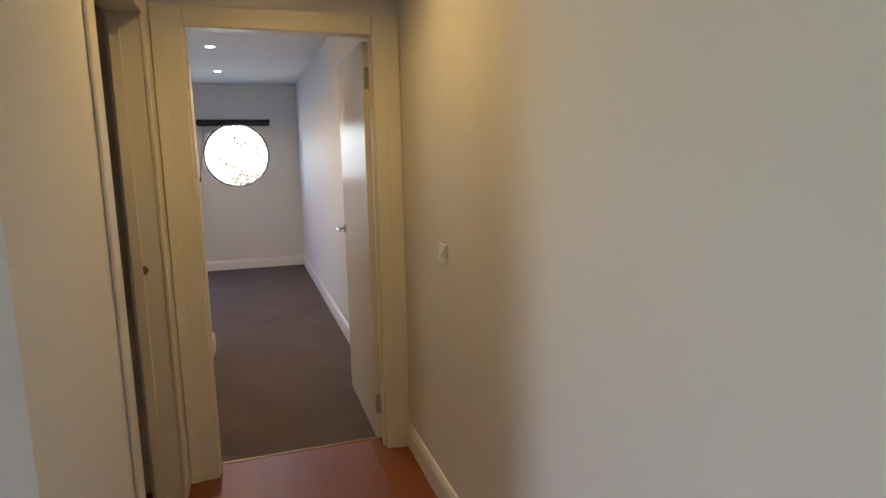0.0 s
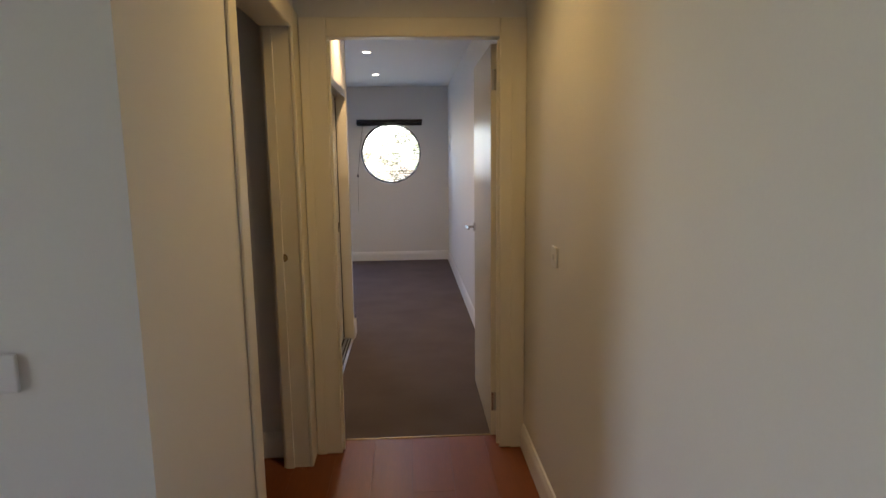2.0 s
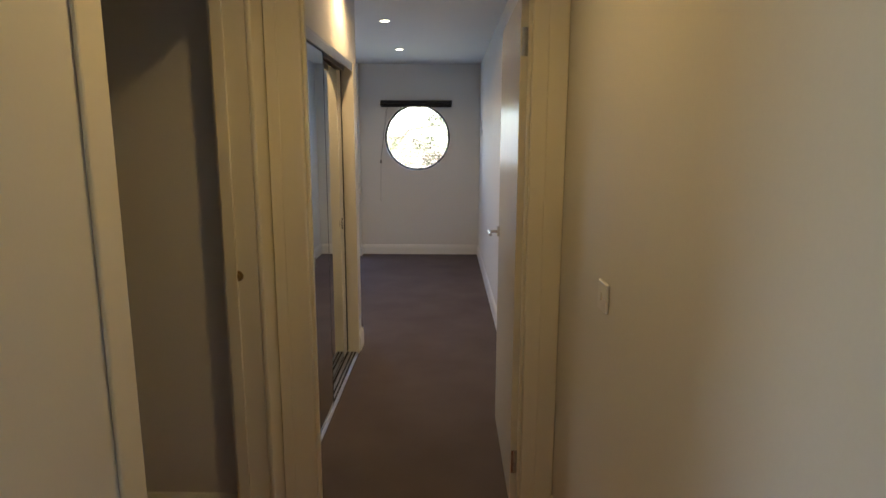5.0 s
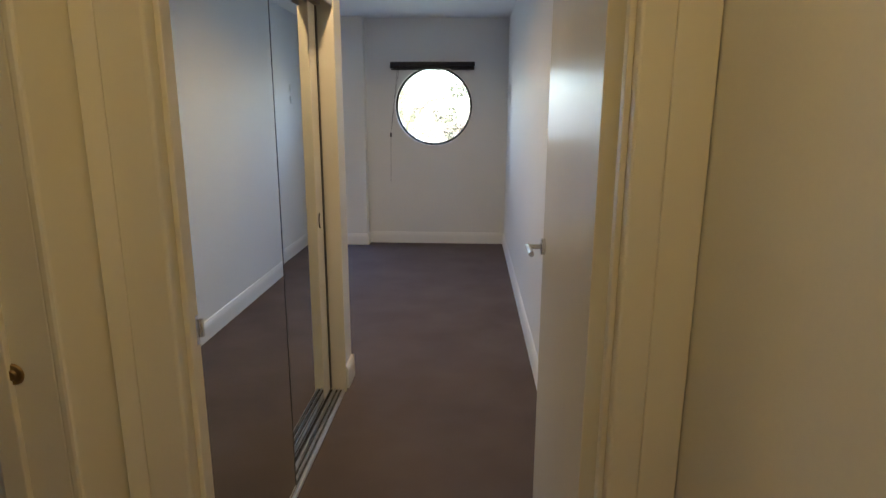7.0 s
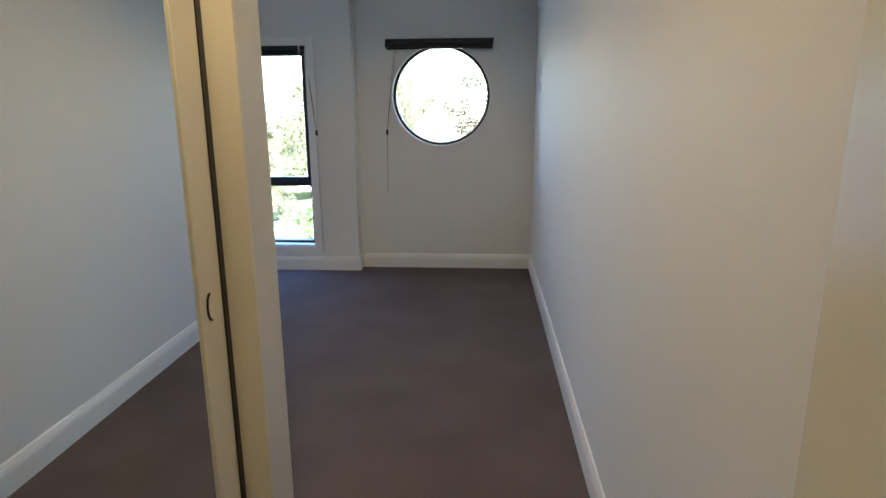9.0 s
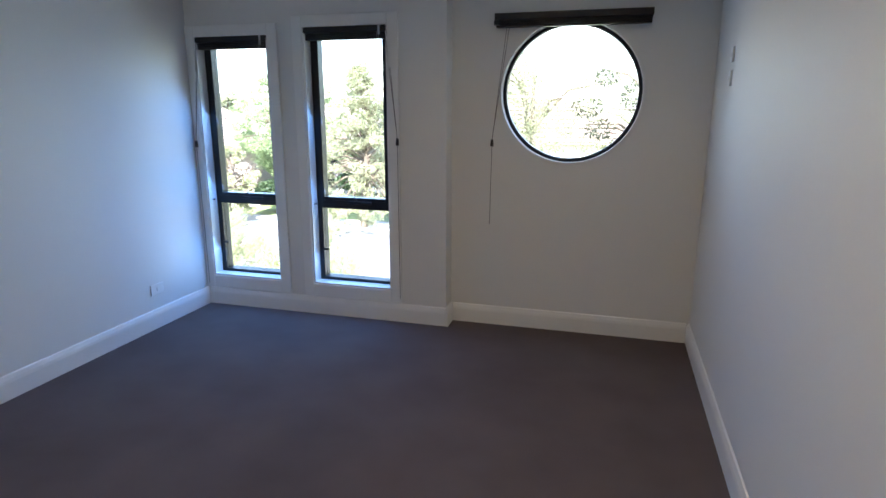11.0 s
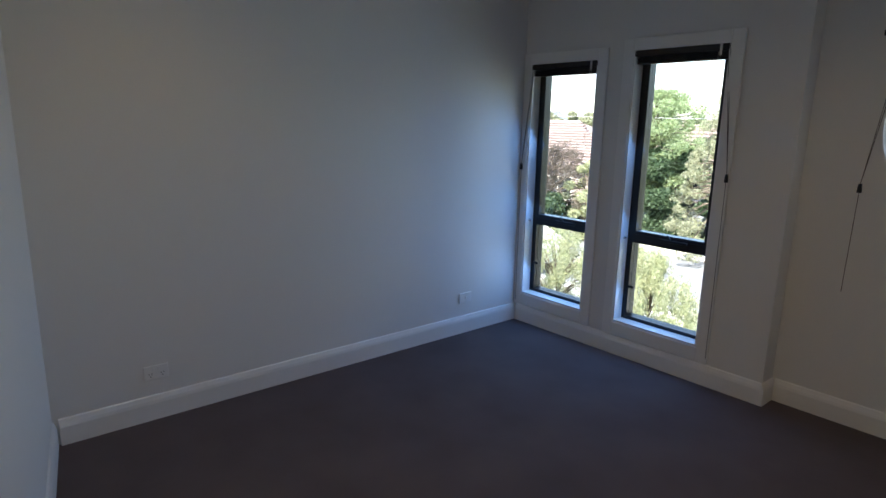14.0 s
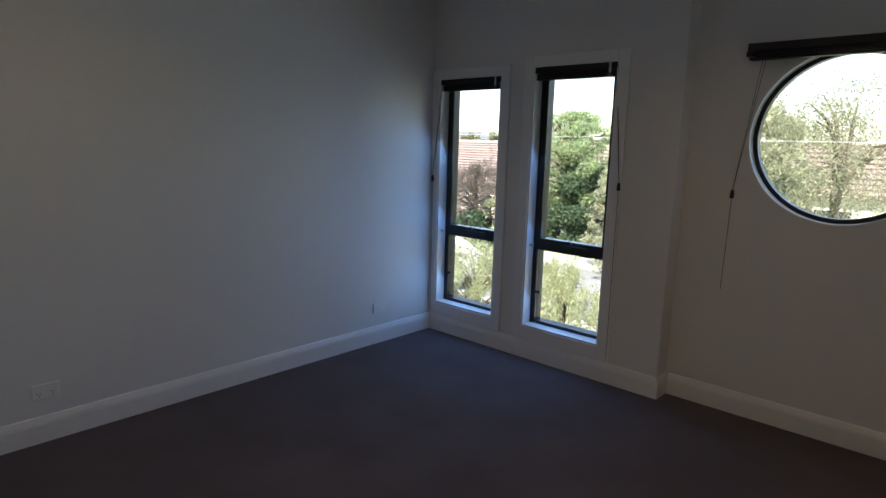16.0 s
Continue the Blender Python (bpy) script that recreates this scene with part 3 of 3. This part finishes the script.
wall_plate("wall_control", "small white wall control plate below another", "switch", (XR, 5.22, 1.59), (-1, 0, 0), 0.05, 0.075, "switch")


def downlight(x, y, energy, tint=(1.0, 0.68, 0.32)):
    e = empty("downlight", "lit round recessed downlight with white trim in the ceiling, some added as fill", "downlight", "ceiling downlights", at=(x, y, H))
    part("trim_ring", ring_flat(0.036, 0.048), PLASTIC, e)
    part("lens", rod((0, 0, -0.003), (0, 0, -0.0005), 0.036, seg=32), LENS, e, "glowing lens")
    lamp("downlight_lamp", "SPOT", look((x, y, H - 0.012), (x, y + 0.001, 0)), energy, tint, radius=0.035, spot=150)
    return e


def ring_flat(r0, r1):
    bm = ring(r0, r1, 0.0005, 0.006, 32)
    bm.transform(Matrix.Rotation(-math.pi / 2, 4, "X"))
    return bm


downlight(-0.915, 3.00, 4.0)
downlight(-0.915, 4.52, 2.5)
# unseen fill, added to brighten the passage beside the wardrobe
downlight(-0.85, 1.52, 4.4)
# also out of view, added to tint the upper west wall warm
downlight(-2.55, 3.00, 1.4)
downlight(-0.52, -0.75, 2.7, WARM)

# ---- outside ----
GZ = -3.1
GRASS = mat("lawn", (0.16, 0.20, 0.08), 0.9, scale=3, vary=0.4, bump=0.6, big=0.2)
ASPH = mat("road_asphalt", (0.19, 0.19, 0.19), 0.85, scale=40, vary=0.2, bump=0.3, big=0.4)
CONC = mat("pale_concrete", (0.46, 0.44, 0.40), 0.8, scale=12, vary=0.1, bump=0.2, big=0.5)
BARK = mat("bark", (0.13, 0.10, 0.075), 0.9, scale=20, vary=0.3, bump=0.6)
RTILE = mat("terracotta_roof_tile", (0.25, 0.185, 0.16), 0.75, scale=9, vary=0.22, bump=0.2, rand=0.4)
GTILE = mat("grey_roof_tile", (0.16, 0.17, 0.19), 0.75, scale=9, vary=0.2, bump=0.2)
BRICK = mat("house_brick", (0.33, 0.27, 0.23), 0.85, scale=15, vary=0.2, bump=0.3)
CREAM = mat("cream_render", (0.6, 0.55, 0.46), 0.8, scale=8, vary=0.06, bump=0.1)
HGLASS = mat("dark_house_glass", (0.03, 0.035, 0.04), 0.08, vary=0.1, bump=0.0)
CARW = mat("white_car_paint", (0.75, 0.76, 0.77), 0.2, vary=0.02, bump=0.0, coat=0.6)
CARG = mat("grey_car_paint", (0.2, 0.21, 0.23), 0.2, vary=0.02, bump=0.0, coat=0.6)
TYRE = mat("tyre_rubber", (0.02, 0.02, 0.02), 0.8, bump=0.0)
PICKET = mat("picket_paint", (0.5, 0.5, 0.48), 0.7, scale=12, vary=0.15, bump=0.2)
WIRE = mat("power_line", (0.5, 0.5, 0.5), 0.5, bump=0.0)

structure("ground", box((-400, -300, GZ - 1), (400, 600, GZ)), GRASS, "dry suburban lawn ground reaching the horizon", "ground")
structure("road", box((-300, 15.8, GZ + 0.004), (300, 22.0, GZ + 0.02)), ASPH, "sunlit pale grey weathered asphalt street", "road")
structure("pavement_near", box((-300, 14.0, GZ + 0.004), (300, 15.79, GZ + 0.12), 0.02), CONC, "pale concrete footpath with kerb", "pavement")
structure("pavement_far", box((-300, 22.01, GZ + 0.004), (300, 23.6, GZ + 0.12), 0.02), CONC, "pale concrete footpath with kerb", "pavement")
structure("driveway", box((-6.5, 6.2, GZ + 0.004), (-2.0, 11.59, GZ + 0.03)), CONC, "pale concrete driveway", "driveway")


def leaf_cards(rng, centres, radii, count, size, droop=0.0, hang=0.75):
    """Many small leaf blades gathered in clumps; returns vertices and faces."""
    k = len(centres)
    pick = rng.integers(0, k, count)
    d = rng.normal(size=(count, 3))
    d /= np.linalg.norm(d, axis=1)[:, None]
    rad = rng.uniform(0.35, 1.0, count) ** 0.5
    c = centres[pick] + d * (radii[pick] * rad)[:, None] * np.array([1, 1, hang])
    u = rng.normal(size=(count, 3))
    u[:, 2] -= droop
    u /= np.linalg.norm(u, axis=1)[:, None]
    v = np.cross(u, rng.normal(size=(count, 3)))
    v /= np.linalg.norm(v, axis=1)[:, None]
    s = size * rng.uniform(0.6, 1.4, count)
    u, v = u * s[:, None], v * (s * (0.28 if droop else 0.5))[:, None]
    verts = np.stack([c - u, c + v, c + u, c - v], axis=1).reshape(-1, 3)
    faces = np.arange(count * 4).reshape(-1, 4)
    return verts, faces


def tree(label, at, height, spread, low, leaves, count, size, seed, clumps=26, droop=0.0, trunk_r=0.16, name="tree", crown_pow=1.0, cone=False, clump=(0.20, 0.36), hang=0.75):
    rng = np.random.default_rng(seed)
    e = empty(name, label, "tree" if name == "tree" else "shrub", at=at)
    bm = bmesh.new()
    top = Vector((rng.uniform(-0.3, 0.3), rng.uniform(-0.3, 0.3), height * 0.72))
    mid = Vector((rng.uniform(-0.2, 0.2), rng.uniform(-0.2, 0.2), height * 0.35))
    add_rod(bm, (0, 0, -0.1), mid, trunk_r, trunk_r * 0.75, 10)
    add_rod(bm, mid, top, trunk_r * 0.75, trunk_r * 0.2, 8)
    cs, rs = [], []
    for i in range(clumps):
        a, t = rng.uniform(0, 2 * math.pi), rng.uniform(0, 1)
        z = low + (height - low) * t
        shape = (1.0 - t) ** 0.7 + 0.06 if cone else math.sin(math.pi * (0.12 + 0.80 * t)) ** crown_pow
        w = spread * shape * rng.uniform(0.0, 1.0) ** 0.5
        c = Vector((math.cos(a) * w, math.sin(a) * w, z))
        cs.append(c)
        rs.append(spread * rng.uniform(*clump))
        if i % 2 == 0:
            s = mid.lerp(top, min(1, max(0, (z - mid.z) / max(0.1, top.z - mid.z)) * 0.7))
            k = s.lerp(c, 0.5) + Vector((0, 0, 0.12 * spread))
            add_rod(bm, s, k, trunk_r * 0.35, trunk_r * 0.2, 6)
            add_rod(bm, k, c, trunk_r * 0.2, trunk_r * 0.06, 5)
    part("trunk", bm, BARK, e, "brown barked trunk and limbs")
    v, f = leaf_cards(rng, np.array([tuple(c) for c in cs]), np.array(rs), count, size, droop, hang)
    me = bpy.data.meshes.new("crown")
    me.from_pydata(v.tolist(), [], f.tolist())
    me.materials.append(leaves)
    o = new("crown", me)
    o.parent = e
    return e


L_GREEN = leaf_mat("bright_green_leaf", (0.42, 0.48, 0.26), (0.20, 0.28, 0.13))
L_OLIVE = leaf_mat("olive_leaf", (0.42, 0.42, 0.28), (0.25, 0.26, 0.15))
L_DARK = leaf_mat("dark_green_leaf", (0.10, 0.15, 0.075), (0.05, 0.085, 0.04))
L_RED = leaf_mat("reddish_leaf", (0.24, 0.18, 0.15), (0.09, 0.085, 0.06))
L_PALE = leaf_mat("pale_yellow_green_leaf", (0.52, 0.52, 0.33), (0.30, 0.33, 0.17))
# gum leaf darkened so its colour carries the backlit shade
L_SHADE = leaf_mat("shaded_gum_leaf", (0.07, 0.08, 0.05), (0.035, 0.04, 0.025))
L_GUM = leaf_mat("gum_leaf", (0.42, 0.41, 0.25), (0.12, 0.13, 0.07))


def spot(az, dist, z=GZ):
    """A place at a bearing (degrees to the left of north) and distance from the middle of the bedroom."""
    a = radians(az)
    return (-0.3 - dist * math.sin(a), 2.35 + dist * math.cos(a), z)


tree("large leafy bright green street tree", spot(30.6, 27), 6.0, 2.5, 1.6, L_GREEN, 60000, 0.042, 3, 230, clump=(0.08, 0.20))
tree("broad olive green conifer beside the street", spot(24.4, 22), 6.0, 1.9, 0.4, L_OLIVE, 52000, 0.036, 4, 260, cone=True, clump=(0.08, 0.20))
tree("dark green shrub under the street trees", spot(29.0, 26), 3.4, 2.4, 0.2, L_DARK, 18000, 0.08, 5, 20, name="shrub")
tree("bare reddish garden tree before the house", spot(39.5, 25), 3.6, 2.4, 0.4, L_RED, 30000, 0.030, 6, 110, clump=(0.10, 0.24), name="shrub")
tree("pale yellow green shrub beside the reddish tree", spot(36.3, 24), 3.1, 1.0, 0.2, L_PALE, 9000, 0.05, 17, 50, name="shrub", clump=(0.14, 0.28))
tree("low green hedge bush across the street", spot(40.5, 24), 1.6, 1.6, 0.1, L_DARK, 5000, 0.10, 16, 14, name="shrub")
tree("weeping pale green pepper tree in the front yard", spot(31.4, 8.6), 2.8, 1.0, 0.1, L_PALE, 80000, 0.020, 7, 190, droop=2.2, clump=(0.06, 0.15), trunk_r=0.035, hang=2.4)
tree("pale green front yard tree with feathery leaves", spot(39.5, 9.2), 2.95, 1.45, 0.3, L_PALE, 95000, 0.020, 8, 230, droop=1.2, clump=(0.06, 0.15), trunk_r=0.045, hang=1.5)
tree("sparse pale gum tree in the front yard", spot(9.5, 13), 5.7, 2.7, 1.8, L_GUM, 42000, 0.028, 9, 34, droop=0.8)
tree("pale gum tree with open branching", spot(-2.5, 15), 6.6, 2.4, 2.0, L_GUM, 30000, 0.028, 10, 30, droop=0.8)
tree("olive tree far along the street", spot(16, 30), 6.2, 3.4, 0.8, L_OLIVE, 9000, 0.17, 11, 28)
tree("green tree far along the street", spot(52, 34), 5.5, 3.0, 1.0, L_GREEN, 6000, 0.17, 12, 24)
tree("olive tree behind the houses", spot(45, 60), 8.0, 3.4, 1.0, L_OLIVE, 5000, 0.25, 13, 24)
tree("sparse backlit tree beyond the footpath, shade put into its leaf colour", (0.1, 15.6, GZ), 6.0, 1.5, 3.6, L_SHADE, 2600, 0.05, 21, 12, droop=0.6, trunk_r=0.05)
tree("low shrub beside the footpath", spot(13, 14), 2.4, 1.8, 0.2, L_GREEN, 6000, 0.09, 14, 18, name="shrub")
tree("far broad tree on the skyline", spot(35.6, 66), 5.7, 2.2, 3.4, L_OLIVE, 4000, 0.16, 18, 40)
tree("far low tree on the skyline", spot(40.3, 66), 5.5, 1.6, 3.4, L_OLIVE, 3000, 0.16, 19, 30)
tree("far round tree on the skyline", spot(38.0, 64), 5.6, 1.0, 3.6, L_OLIVE, 2500, 0.18, 15, 14)


def house(label, at, w, d, eave, ridge, roof_m, wall_m, turn=0, tiles=16):
    e = empty("house", label, "house", at=at)
    e.rotation_euler = (0, 0, radians(turn))
    part("wall", box((-w / 2, -d / 2, 0), (w / 2, d / 2, eave)), wall_m, e)
    o = 0.5
    a = [(-w / 2 - o, -d / 2 - o, eave), (w / 2 + o, -d / 2 - o, eave), (w / 2 + o, d / 2 + o, eave), (-w / 2 - o, d / 2 + o, eave)]
    r0, r1 = (-w / 2 + d / 2, 0, ridge), (w / 2 - d / 2, 0, ridge)
    bm = bmesh.new()
    base = [bm.verts.new(p) for p in a]
    t0, t1 = bm.verts.new(r0), bm.verts.new(r1)
    for f in ((base[0], base[1], t1, t0), (base[1], base[2], t1), (base[2], base[3], t0, t1), (base[3], base[0], t0), base[::-1]):
        bm.faces.new(f)
    roof = part("roof", bm, roof_m, e, "hipped tile roof")
    # courses of tiles on the street side
    for k in range(tiles):
        t = (k + 0.5) / tiles
        y = (-d / 2 - o) * (1 - t)
        z = eave + (ridge - eave) * t
        x0 = (-w / 2 - o) * (1 - t) + r0[0] * t
        x1 = (w / 2 + o) * (1 - t) + r1[0] * t
        b = box((x0, -0.15, 0.02), (x1, 0.13, 0.075), 0.01)
        b.transform(Matrix.Rotation(radians(-9), 4, "X"))
        b.transform(Matrix.Translation((0, y, z)) @ Matrix.Rotation(math.atan2(ridge - eave, d / 2 + o), 4, "X"))
        part("tile_course", b, roof_m, roof)
    part("ridge_cap", rod(r0, r1, 0.12, seg=8), roof_m, roof)
    for x in (-w * 0.32, 0.0, w * 0.30):
        wi = part("window", box((x - 0.8, -d / 2 - 0.03, 0.9), (x + 0.8, -d / 2 - 0.001, 2.1), 0.01), CREAM, e, "white framed window")
        part("pane", box((x - 0.73, -d / 2 - 0.04, 0.97), (x - 0.03, -d / 2 - 0.031, 2.03)), HGLASS, wi)
        part("pane", box((x + 0.03, -d / 2 - 0.04, 0.97), (x + 0.73, -d / 2 - 0.031, 2.03)), HGLASS, wi)
    return e


house("single storey brick house with a terracotta tiled hip roof", spot(41.5, 36), 15, 9, 2.6, 4.65, RTILE, BRICK, 8)
house("far two storey house with a grey tiled roof", spot(40.8, 75), 14, 9, 4.0, 5.9, GTILE, CREAM, 5, 8)
house("brick house with a terracotta roof behind trees", spot(29, 44), 13, 9, 2.7, 4.9, RTILE, BRICK, 0, 10)
house("cream house with a tiled roof along the street", spot(8, 36), 14, 9, 2.7, 4.9, RTILE, CREAM, 0, 10)
house("brick house with a terracotta roof along the street", spot(-12, 40), 14, 9, 2.7, 4.9, RTILE, BRICK, 0, 8)


def car(label, at, paint, turn=0):
    e = empty("car", label, "car", "parked cars", at=at)
    e.rotation_euler = (0, 0, radians(turn))
    prof = [(-2.15, 0.35), (-2.2, 0.75), (-2.0, 0.98), (-1.1, 1.02), (-0.75, 1.06), (-0.1, 1.46), (1.1, 1.48), (1.75, 1.08), (2.1, 1.02), (2.18, 0.6), (2.1, 0.32)]
    bm = bmesh.new()
    rows = [[bm.verts.new((x, y * (0.80 if z > 1.1 else 1.0), z)) for x, z in prof] for y in (-0.88, 0.88)]
    n = len(prof)
    for i in range(n):
        bm.faces.new((rows[0][i], rows[0][(i + 1) % n], rows[1][(i + 1) % n], rows[1][i]))
    bm.faces.new(rows[0])
    bm.faces.new(rows[1][::-1])
    bmesh.ops.recalc_face_normals(bm, faces=bm.faces)
    bmesh.ops.bevel(bm, geom=list(bm.edges), offset=0.05, segments=2, affect="EDGES")
    part("body", bm, paint, e)
    for s in (-1, 1):
        b = bmesh.new()
        y = 0.80 * s
        vs = [b.verts.new(p) for p in ((-0.55, y, 1.10), (-0.08, y * 0.93, 1.38), (1.0, y * 0.93, 1.40), (1.5, y, 1.12))]
        b.faces.new(vs)
        r = bmesh.ops.extrude_face_region(b, geom=b.faces[:])
        bmesh.ops.translate(b, vec=(0, 0.06 * s, 0), verts=[v for v in r["geom"] if isinstance(v, bmesh.types.BMVert)])
        part("side_window", b, HGLASS, e)
        for x in (-1.35, 1.35):
            w = part("wheel", rod((x, s * 0.70, 0.32), (x, s * 0.90, 0.32), 0.32, seg=24), TYRE, e)
            part("rim", rod((x, s * 0.901, 0.32), (x, s * 0.91, 0.32), 0.2, seg=16), ALU, w)
        part("headlight", box((-2.2, s * 0.6 - 0.15, 0.68), (-2.08, s * 0.6 + 0.15, 0.82), 0.03), GLASS, e)
    part("windscreen", sweep([(0.0, 1.09), (0.55, 1.42), (0.53, 1.45), (-0.03, 1.12)], (-0.72, -0.66, 0), (-0.72, 0.66, 0), (1, 0, 0)), HGLASS, e)
    return e


car("white sedan parked across the street", spot(44.5, 19.6, GZ + 0.02), CARW, 3)
car("grey sedan parked under the street trees", spot(27.0, 28.0, GZ), CARG, 0)

fence = empty("picket_fence", "weathered pale timber picket fence at the front yard", "fence", at=(0, 11.65, GZ))
for z in (0.3, 0.85):
    part("rail", box((-12, 0.0, z), (6, 0.04, z + 0.07), 0.004), PICKET, fence)
pk = bmesh.new()
ring_pts = [(-0.035, 0), (0.035, 0), (0.035, 1.08), (0, 1.15), (-0.035, 1.08)]
fr_v = [[pk.verts.new((x, y, z)) for x, z in ring_pts] for y in (-0.022, -0.001)]
for i in range(5):
    pk.faces.new((fr_v[0][i], fr_v[0][(i + 1) % 5], fr_v[1][(i + 1) % 5], fr_v[1][i]))
pk.faces.new(fr_v[0])
pk.faces.new(fr_v[1][::-1])
bmesh.ops.recalc_face_normals(pk, faces=pk.faces)
first = part("picket", pk, PICKET, fence)
first.location = (-11.95, 0, 0)
for i in range(1, 138):
    o = first.copy()
    o.location = (-11.95 + 0.13 * i, 0, 0)
    scene.collection.objects.link(o)

pl = empty("power_line", "thin pale overhead power cable along the street", "cable", at=(0, 12.5, 1.62))
bm = bmesh.new()
pts = [(-24 + 2.4 * i, 0, 0.25 * ((-24 + 2.4 * i) / 24) ** 2) for i in range(21)]
for a, b in zip(pts, pts[1:]):
    add_rod(bm, a, b, 0.0035, seg=6)
part("cable", bm, WIRE, pl)
for x in (-24, 24):
    po = empty("utility_pole", "tall weathered timber utility pole", "pole", "utility poles", at=(x, 12.5, GZ))
    part("shaft", rod((0, 0, -0.2), (0, 0, 5.6), 0.14, 0.11, 14), BARK, po)
    part("cross_arm", box((-0.05, -0.9, 4.98), (0.05, 0.9, 5.08), 0.01), BARK, po)

# ---- hall floor boards ----
hall_floor = empty("hall_floor", "polished reddish jarrah timber floor boards", "floor", kind="structure")
board_me = {}


def board(x0, y0, y1, width):
    key = (round(y1 - y0, 3), round(width, 3))
    if key not in board_me:
        b = box((0.0003, 0.0003, -0.013), (width - 0.0003, y1 - y0 - 0.0003, 0.0), 0.0006)
        me = bpy.data.meshes.new("floor_board")
        b.to_mesh(me)
        b.free()
        me.materials.append(TIMBER)
        board_me[key] = me
    o = new("floor_board", board_me[key])
    o.location = (x0, y0, 0)
    o.parent = hall_floor


BW = 0.19
rng = random.Random(5)
i = 0
while True:
    x1 = XR - 0.013 - BW * i + 0.011
    x0 = x1 - BW
    if x0 < -5.05:
        break
    ys = [-6.05]
    while ys[-1] < 0.175:
        step = rng.choice((1.2, 1.5, 1.8, 2.1))
        ys.append(min(0.175, ys[-1] + step))
    for a, b in zip(ys, ys[1:]):
        if b - a > 0.01:
            board(x0, a, b, BW)
    i += 1
